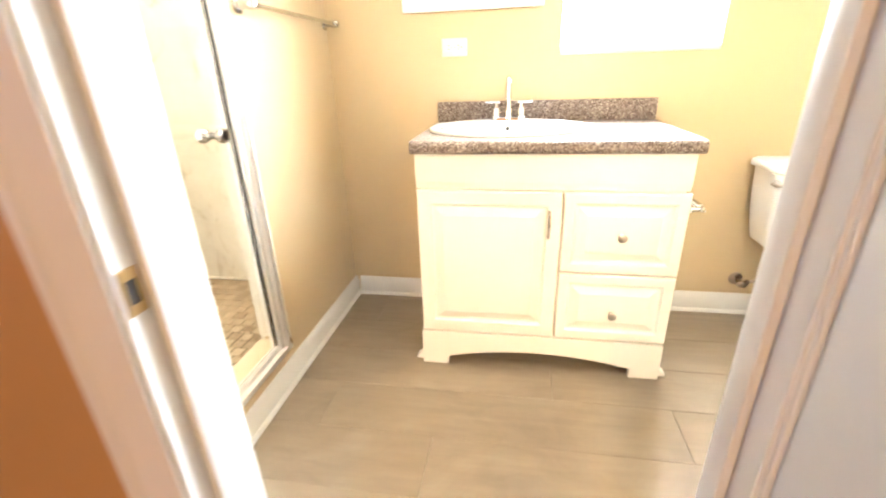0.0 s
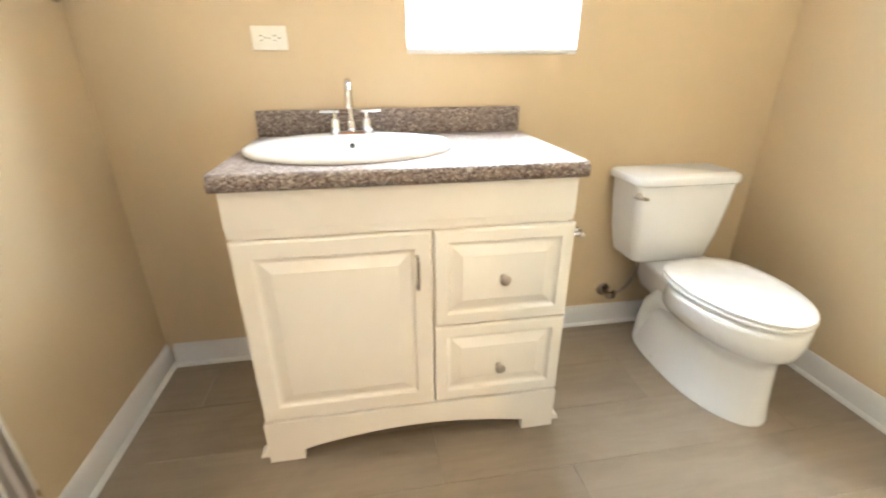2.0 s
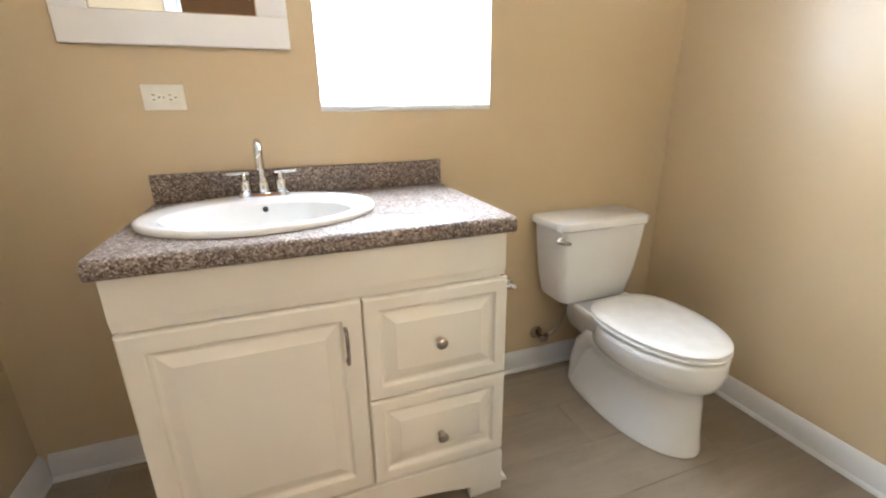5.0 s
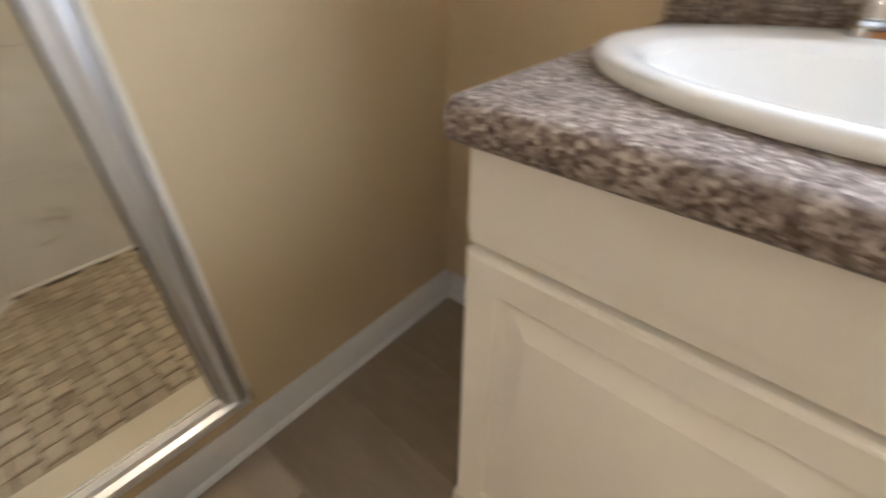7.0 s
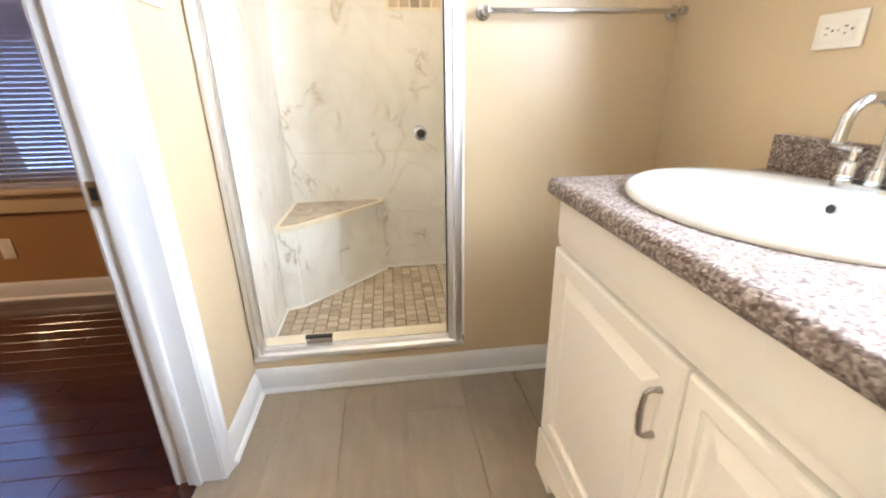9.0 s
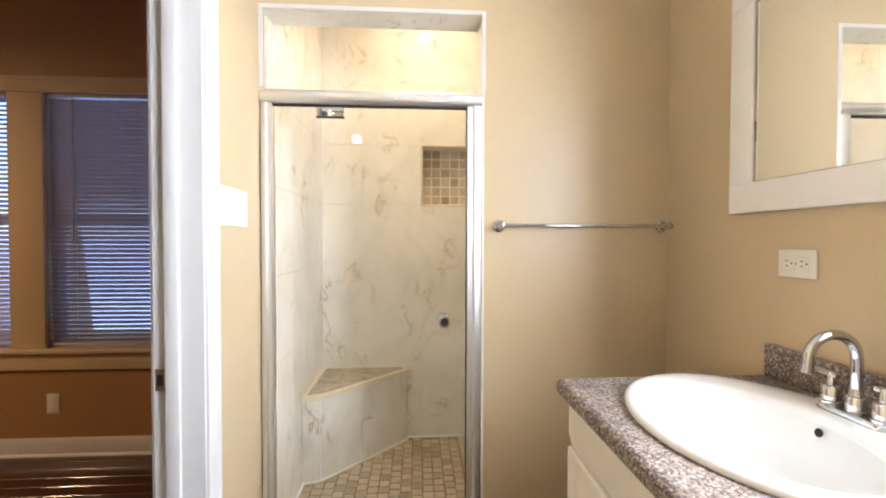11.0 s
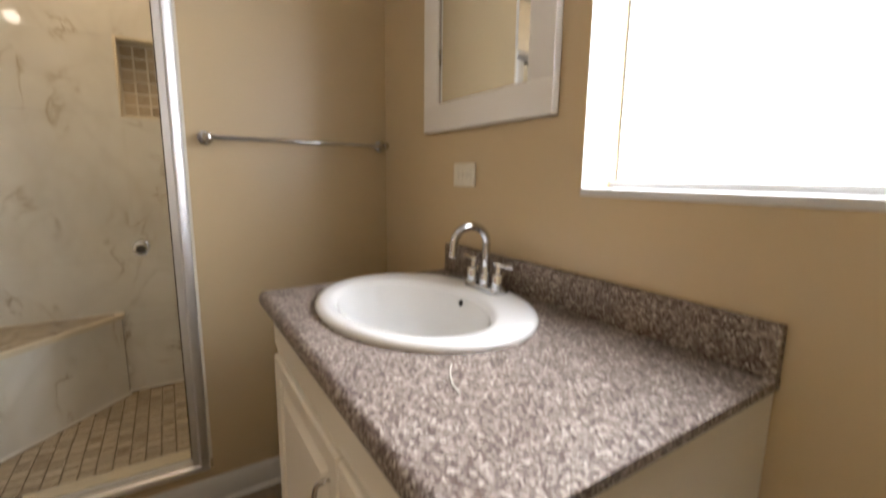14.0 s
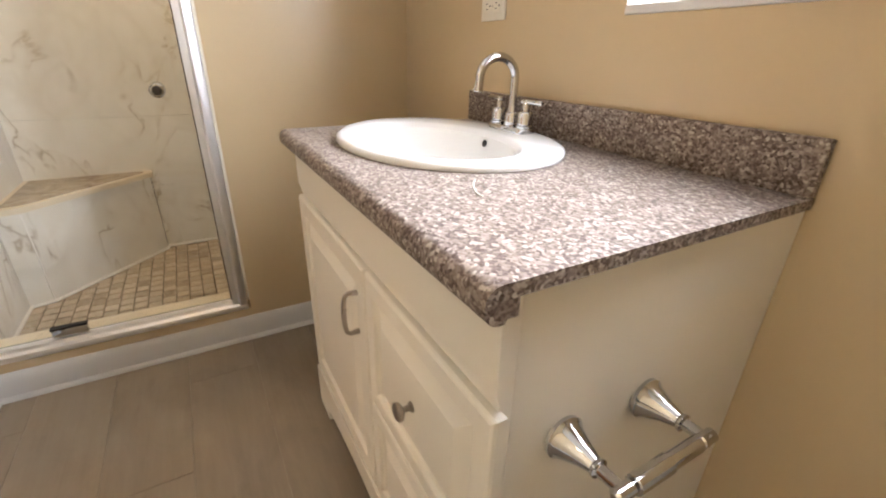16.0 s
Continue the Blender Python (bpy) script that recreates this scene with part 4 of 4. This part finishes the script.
pedestal = [oval(-0.40, 0.152, 0.296, 0.322, 0.0, 40, 2.0, 3.0), oval(-0.40, 0.152, 0.296, 0.322, 0.010, 40, 2.0, 3.0), oval(-0.40, 0.147, 0.294, 0.317, 0.022, 40, 2.0, 3.0), oval(-0.40, 0.136, 0.288, 0.312, 0.07, 40, 2.0, 3.0), oval(-0.40, 0.126, 0.282, 0.304, 0.14, 40, 2.0, 2.8),
            oval(-0.40, 0.121, 0.277, 0.294, 0.20, 40, 2.0, 2.5), oval(-0.40, 0.122, 0.276, 0.284, 0.232, 40, 2.0, 2.3), oval(-0.415, 0.136, 0.274, 0.270, 0.252), oval(-0.44, 0.160, 0.270, 0.255, 0.272), oval(-0.452, 0.177, 0.267, 0.246, 0.296), oval(-0.46, 0.186, 0.264, 0.240, 0.325),
            oval(-0.46, 0.189, 0.263, 0.240, 0.36), oval(-0.46, 0.188, 0.262, 0.240, 0.374), oval(-0.46, 0.181, 0.254, 0.233, 0.380), oval(-0.46, 0.160, 0.230, 0.212, 0.3862)]
part("bowl", loft(bmesh.new(), pedestal), porcelain, toilet, "", 60)
deck = [[Vector((X + sx * a, y, z)) for sx, y in ((-1, -0.315), (-0.93, -0.20), (-0.80, -0.055), (0.80, -0.055), (0.93, -0.20), (1, -0.315))] for a, z in ((0.085, 0.22), (0.125, 0.30), (0.15, 0.355), (0.155, 0.378), (0.150, 0.384))]
for sx in (-1, 1):
    part("trapway", tube(bmesh.new(), [(X + sx * 0.040, -0.50, 0.17), (X + sx * 0.070, -0.42, 0.215), (X + sx * 0.075, -0.33, 0.262), (X + sx * 0.074, -0.25, 0.255), (X + sx * 0.074, -0.19, 0.19), (X + sx * 0.078, -0.165, 0.10), (X + sx * 0.080, -0.16, 0.02)], [0.020, 0.042, 0.052, 0.052, 0.050, 0.046, 0.044], 16), porcelain, toilet, "", 60)
part("tank_deck", loft(bmesh.new(), deck), porcelain, toilet, "", 50)
part("seat", loft(bmesh.new(), [oval(-0.440, 0.182, 0.280, 0.210, 0.3900, 40, 2.0, 2.7), oval(-0.440, 0.189, 0.286, 0.214, 0.3915, 40, 2.0, 2.7), oval(-0.440, 0.190, 0.287, 0.214, 0.3985, 40, 2.0, 2.7), oval(-0.440, 0.184, 0.281, 0.210, 0.4015, 40, 2.0, 2.7)]), seat_plastic, toilet, "", 40)
part("lid", loft(bmesh.new(), [oval(-0.440, 0.180, 0.277, 0.208, 0.4065, 40, 2.0, 2.7), oval(-0.440, 0.187, 0.284, 0.213, 0.408, 40, 2.0, 2.7), oval(-0.440, 0.188, 0.285, 0.213, 0.415, 40, 2.0, 2.7), oval(-0.440, 0.182, 0.279, 0.208, 0.4195, 40, 2.0, 2.7), oval(-0.440, 0.150, 0.240, 0.175, 0.4215, 40, 2.0, 2.7), oval(-0.440, 0.05, 0.08, 0.08, 0.4225)]), seat_plastic, toilet, "", 40)
for sx in (-1, 1):
    part("seat_hinge", lathe(bmesh.new(), (X + sx * 0.07 - 0.02, -0.232, 0.401), (1, 0, 0), [(0, 0.006), (0.003, 0.0115), (0.037, 0.0115), (0.040, 0.006)], 14), seat_plastic, toilet)


def tank_ring(x0, x1, y0, y1, z, cut):
    return [Vector((x, y, z)) for x, y in ((x0 + 0.012, y1), (x0, y1 - 0.012), (x0, y0 + cut), (x0 + cut * 0.3, y0 + cut * 0.35), (x0 + cut, y0), (x1 - cut, y0), (x1 - cut * 0.3, y0 + cut * 0.35), (x1, y0 + cut), (x1, y1 - 0.012), (x1 - 0.012, y1))]


XT = X - 0.050
part("tank", loft(bmesh.new(), [tank_ring(XT - 0.150, XT + 0.148, -0.180, -0.035, 0.388, 0.03), tank_ring(XT - 0.168, XT + 0.165, -0.192, -0.026, 0.400, 0.03), tank_ring(XT - 0.190, XT + 0.183, -0.202, -0.022, 0.50, 0.03),
                                tank_ring(XT - 0.204, XT + 0.201, -0.210, -0.020, 0.62, 0.03), tank_ring(XT - 0.210, XT + 0.210, -0.213, -0.018, 0.7095, 0.03)]), porcelain, toilet, "", 40)
part("tank_lid", loft(bmesh.new(), [tank_ring(XT - 0.214, XT + 0.214, -0.218, -0.012, 0.710, 0.048), tank_ring(XT - 0.223, XT + 0.223, -0.227, -0.006, 0.715, 0.048), tank_ring(XT - 0.224, XT + 0.224, -0.228, -0.006, 0.734, 0.048),
                                    tank_ring(XT - 0.220, XT + 0.220, -0.224, -0.008, 0.743, 0.048), tank_ring(XT - 0.209, XT + 0.209, -0.213, -0.016, 0.748, 0.048)]), porcelain, toilet, "", 40)
flush = part("flush_lever", lathe(bmesh.new(), (XT - 0.200, -0.1960, 0.674), (-0.7, -1, 0), [(0, 0.015), (0.004, 0.015), (0.008, 0.011), (0.014, 0.010), (0.016, 0.004)], 18), nickel, toilet, "chrome flush lever")
part("lever_arm", tube(bmesh.new(), [(XT - 0.221, -0.1980, 0.675), (XT - 0.213, -0.209, 0.674), (XT - 0.196, -0.222, 0.671), (XT - 0.178, -0.227, 0.668)], [0.0065, 0.0075, 0.008, 0.0055], 12), nickel, flush)
for sx in (-1, 1):
    part("bolt_cap", lathe(bmesh.new(), (X + sx * 0.141, -0.315, 0.013), (0, 0, 1), [(0, 0.013), (0.008, 0.012), (0.013, 0.007), (0.014, 0.002)], 14), porcelain, toilet)

valve = thing("water_supply_valve", (1.865, -0.05, 0.175), "tarnished metal stop valve and braided hose feeding the toilet tank", "valve")
part("escutcheon", lathe(bmesh.new(), (1.872, -0.001, 0.176), (0, -1, 0), [(0, 0.030), (0.003, 0.030), (0.008, 0.018), (0.010, 0.010)], 22), aged_metal, valve)
part("valve_body", lathe(bmesh.new(), (1.872, -0.009, 0.176), (0, -1, 0), [(0, 0.008), (0.030, 0.008), (0.031, 0.012), (0.052, 0.012), (0.053, 0.008)], 16), aged_metal, valve)
part("valve_handle", loft(bmesh.new(), [ellipse(0, 0, 0.020, 0.012, 0, 20), ellipse(0, 0, 0.023, 0.0145, 0.004, 20), ellipse(0, 0, 0.022, 0.0135, 0.013, 20), ellipse(0, 0, 0.015, 0.009, 0.016, 20)]), aged_metal, valve).data.transform(pose(1.872, -0.061, 0.176, 90, 0, 0))
part("outlet_nut", lathe(bmesh.new(), (1.880, -0.050, 0.176), (1, 0, 0.2), [(0, 0.008), (0.012, 0.008), (0.013, 0.0105), (0.026, 0.0105), (0.027, 0.006)], 12), aged_metal, valve)
part("hose", tube(bmesh.new(), [(1.905, -0.050, 0.181), (1.925, -0.052, 0.188), (1.944, -0.060, 0.212), (1.955, -0.075, 0.250), (1.957, -0.092, 0.300), (1.952, -0.102, 0.345), (1.948, -0.105, 0.372)], 0.0065, 12), braid, valve, "braided steel supply hose")
part("hose_nut", lathe(bmesh.new(), (1.948, -0.105, 0.366), (0, 0, 1), [(0, 0.010), (0.004, 0.015), (0.020, 0.015), (0.0215, 0.010)], 12), plastic_white, valve, "white plastic tank nut")

# ---- on the walls ----
mirror = thing("wall_mirror", (0.64, -0.01, 1.342), "rectangular wall mirror in a wide flat white frame", "mirror")
M0, M1, MZ0, MZ1, MW = 0.352, 0.930, 1.342, 2.010, 0.083
for name, b in (("frame_rail", (M0, M1, MZ0, MZ0 + MW)), ("frame_rail", (M0, M1, MZ1 - MW, MZ1)), ("frame_stile", (M0, M0 + MW, MZ0 + MW + 0.0002, MZ1 - MW - 0.0002)), ("frame_stile", (M1 - MW, M1, MZ0 + MW + 0.0002, MZ1 - MW - 0.0002))):
    part(name, boxed(b[0], b[1], -0.024, -0.0015, b[2], b[3], 0.002), mirror_frame_paint, mirror)
part("mirror_glass", boxed(M0 + MW - 0.004, M1 - MW + 0.004, -0.014, -0.010, MZ0 + MW - 0.004, MZ1 - MW + 0.004), mirror_glass, mirror)
rim = bmesh.new()
for b in ((M0 + MW, M0 + MW + 0.003, MZ0 + MW, MZ1 - MW), (M1 - MW - 0.003, M1 - MW, MZ0 + MW, MZ1 - MW), (M0 + MW + 0.003, M1 - MW - 0.003, MZ1 - MW - 0.003, MZ1 - MW), (M0 + MW + 0.003, M1 - MW - 0.003, MZ0 + MW, MZ0 + MW + 0.003)):
    box(rim, b[0], b[1], -0.0175, -0.0145, b[2], b[3])
part("inner_bead", rim, nickel, mirror)

rail = thing("towel_bar", (0.03, -0.35, 1.315), "chrome towel bar on the tan wall", "towel bar")
for y in (-0.652, -0.028):
    part("post", lathe(bmesh.new(), (0.0006, y, 1.315), (1, 0, 0), [(0, 0.0235), (0.004, 0.0235), (0.008, 0.020), (0.011, 0.013), (0.030, 0.0115), (0.038, 0.0140), (0.060, 0.0145), (0.066, 0.012), (0.068, 0.005)], 22), chrome, rail)
part("bar", tube(bmesh.new(), [(0.050, -0.640, 1.315), (0.050, -0.040, 1.315)], 0.0078, 16), chrome, rail)

outlet = thing("wall_outlet", (0.566, 0, 1.205), "ivory duplex outlet with its plate set sideways above the vanity", "outlet")
part("cover_plate", boxed(0.512, 0.620, -0.0065, -0.0008, 1.170, 1.240, 0.002), plastic_white, outlet)
for x in (0.545, 0.587):
    face = part("socket", boxed(x - 0.0185, x + 0.0185, -0.0085, -0.0064, 1.188, 1.222, 0.001, 1), plastic_white, outlet)
    for dx, dz, w, h in ((-0.004, 0.0065, 0.0085, 0.0022), (-0.004, -0.0065, 0.0070, 0.0022), (0.0095, 0.0, 0.0045, 0.0045)):
        # Slots are thin black patches, their inner shade put into the colour.
        part("slot", boxed(x + dx - w / 2, x + dx + w / 2, -0.0088, -0.0084, 1.205 + dz - h / 2, 1.205 + dz + h / 2), dark_gap, face)
part("plate_screw", lathe(bmesh.new(), (0.566, -0.0064, 1.205), (0, -1, 0), [(0, 0.003), (0.0012, 0.0028), (0.0015, 0.001)], 10), nickel, outlet)

switch = thing("light_switch", (0.232, SOUTH, 1.36), "ivory four-gang switch plate beside the shower", "switch")
part("cover_plate", boxed(0.128, 0.336, SOUTH + 0.0008, SOUTH + 0.0065, 1.304, 1.420, 0.002), plastic_white, switch)
for k in range(4):
    x = 0.163 + 0.046 * k
    part("rocker", prism(bmesh.new(), [(SOUTH + 0.006, 1.330), (SOUTH + 0.0075, 1.330), (SOUTH + 0.009, 1.362), (SOUTH + 0.0115, 1.394), (SOUTH + 0.006, 1.394)], "x", x - 0.0155, x + 0.0155), plastic_white, switch)

bed_outlet = thing("wall_outlet", (BED_W, -3.072, 0.304), "ivory outlet low on the brown bedroom wall", "outlet")
part("cover_plate", boxed(BED_W + 0.0008, BED_W + 0.006, -3.106, -3.038, 0.246, 0.362, 0.002), plastic_white, bed_outlet)
for z in (0.283, 0.325):
    part("socket", boxed(BED_W + 0.0055, BED_W + 0.0078, -3.089, -3.055, z - 0.016, z + 0.016, 0.001, 1), plastic_white, bed_outlet)

# ---- floor pieces, last ----
def set_piece(name, me, parent, at):
    p = new(name, me)
    p.parent, p.matrix_parent_inverse = parent, world_of(parent).inverted()
    p.location = at
    return p


bath_floor = thing("floor", (1.2, -0.75, 0), "greige wood-look porcelain plank floor", "floor", "", "structure")
rng = random.Random(4)
WIDE, LONG = 0.2243, 1.205
y, row = -1.403 - WIDE, 0
plank_meshes = {}
while y < 0.0:
    y0, y1 = max(y, SOUTH - 0.084), min(y + WIDE, 0.0)
    x = 0.20 - LONG * (1 + 0.333 * (row % 3)) if row else 0.20 - LONG
    while x < EAST:
        x0, x1 = max(x, 0.0), min(x + LONG, EAST)
        if x1 - x0 > 0.02:
            hx, hy = (x1 - x0) / 2 - 0.0005, (y1 - y0) / 2 - 0.0005
            key = (round(hx, 3), round(hy, 3))
            if key not in plank_meshes:
                plank_meshes[key] = mesh_of("plank", boxed(-hx, hx, -hy, hy, -0.0055, 0.0, 0.0008, 1), floor_tile)
            set_piece("plank", plank_meshes[key], bath_floor, ((x0 + x1) / 2, (y0 + y1) / 2, 0))
        x += LONG
    y, row = y + WIDE, row + 1

bed_floor = thing("floor_bedroom", (0.5, -3.5, 0), "dark glossy cherry hardwood floor in the bedroom", "floor", "", "structure")
board_meshes = {}
x = BED_W
while x < 3.4:
    y = -5.70 - rng.uniform(0, 1.0)
    while y < BED_N:
        run = rng.choice((0.75, 1.0, 1.3, 1.6))
        y0, y1 = max(y, -5.70), min(y + run, BED_N - 0.001)
        if y1 - y0 > 0.03:
            hy = round((y1 - y0) / 2 - 0.0005, 3)
            if hy not in board_meshes:
                board_meshes[hy] = mesh_of("floorboard", boxed(-0.0421, 0.0421, -hy, hy, -0.0155, 0.0, 0.0015, 1), hardwood)
            set_piece("floorboard", board_meshes[hy], bed_floor, (x + 0.0427, (y0 + y1) / 2, 0))
        y += run
    x += 0.0854


def inside(px, py, poly):
    hit = False
    for (ax, ay), (bx, by) in zip(poly, poly[1:] + poly[:1]):
        if (ay > py) != (by > py) and px < (bx - ax) * (py - ay) / (by - ay) + ax:
            hit = not hit
    return hit


shower_floor = thing("shower_floor", (-0.55, -0.8, PAN), "beige tumbled stone mosaic shower floor", "floor", "", "structure")
chip_meshes = []
for k in range(4):
    bm = boxed(-0.0243, 0.0243, -0.0243, 0.0243, -0.0055, 0.0, 0.003, 1)
    for v in bm.verts:
        v.co += Vector((rng.uniform(-1, 1), rng.uniform(-1, 1), rng.uniform(-0.5, 0.5))) * 0.0009
    chip_meshes.append(mesh_of("mosaic_tile", bm, mosaic))
far = []
count = 0
grown = [(a - (0.022 if a > -0.99 else 0), b - (0.022 if b > -1.49 else 0)) for a, b in BENCH]
for j in range(28):
    slip = (0.0, 0.027, 0.027, 0.0, 0.027)[j % 5]
    for i in range(17):
        cx, cy = -0.1620 - 0.0541 * i + slip, -1.4835 + 0.0530 * j + rng.uniform(-0.0008, 0.0008)
        if cx < -0.995 or cx > -0.135 or cy > -0.085 or inside(cx, cy, grown) or (cx + 0.504) ** 2 + (cy + 0.613) ** 2 < 0.062 ** 2:
            continue
        if cy < -0.50:
            p = set_piece("mosaic_tile", chip_meshes[rng.randrange(4)], shower_floor, (cx, cy, PAN + rng.uniform(-0.0006, 0.0006)))
            p.rotation_euler = (0, 0, rng.uniform(-0.02, 0.02) + rng.randrange(4) * math.pi / 2)
        else:
            far.append((cx, cy))
bm = bmesh.new()
for cx, cy in far:
    box(bm, cx - 0.0243, cx + 0.0243, cy - 0.0243, cy + 0.0243, PAN - 0.0055, PAN)
tagged(part("mosaic_tiles_far", bm, mosaic, shower_floor), "small beige stone tiles further along the shower", "", "", "stuff")
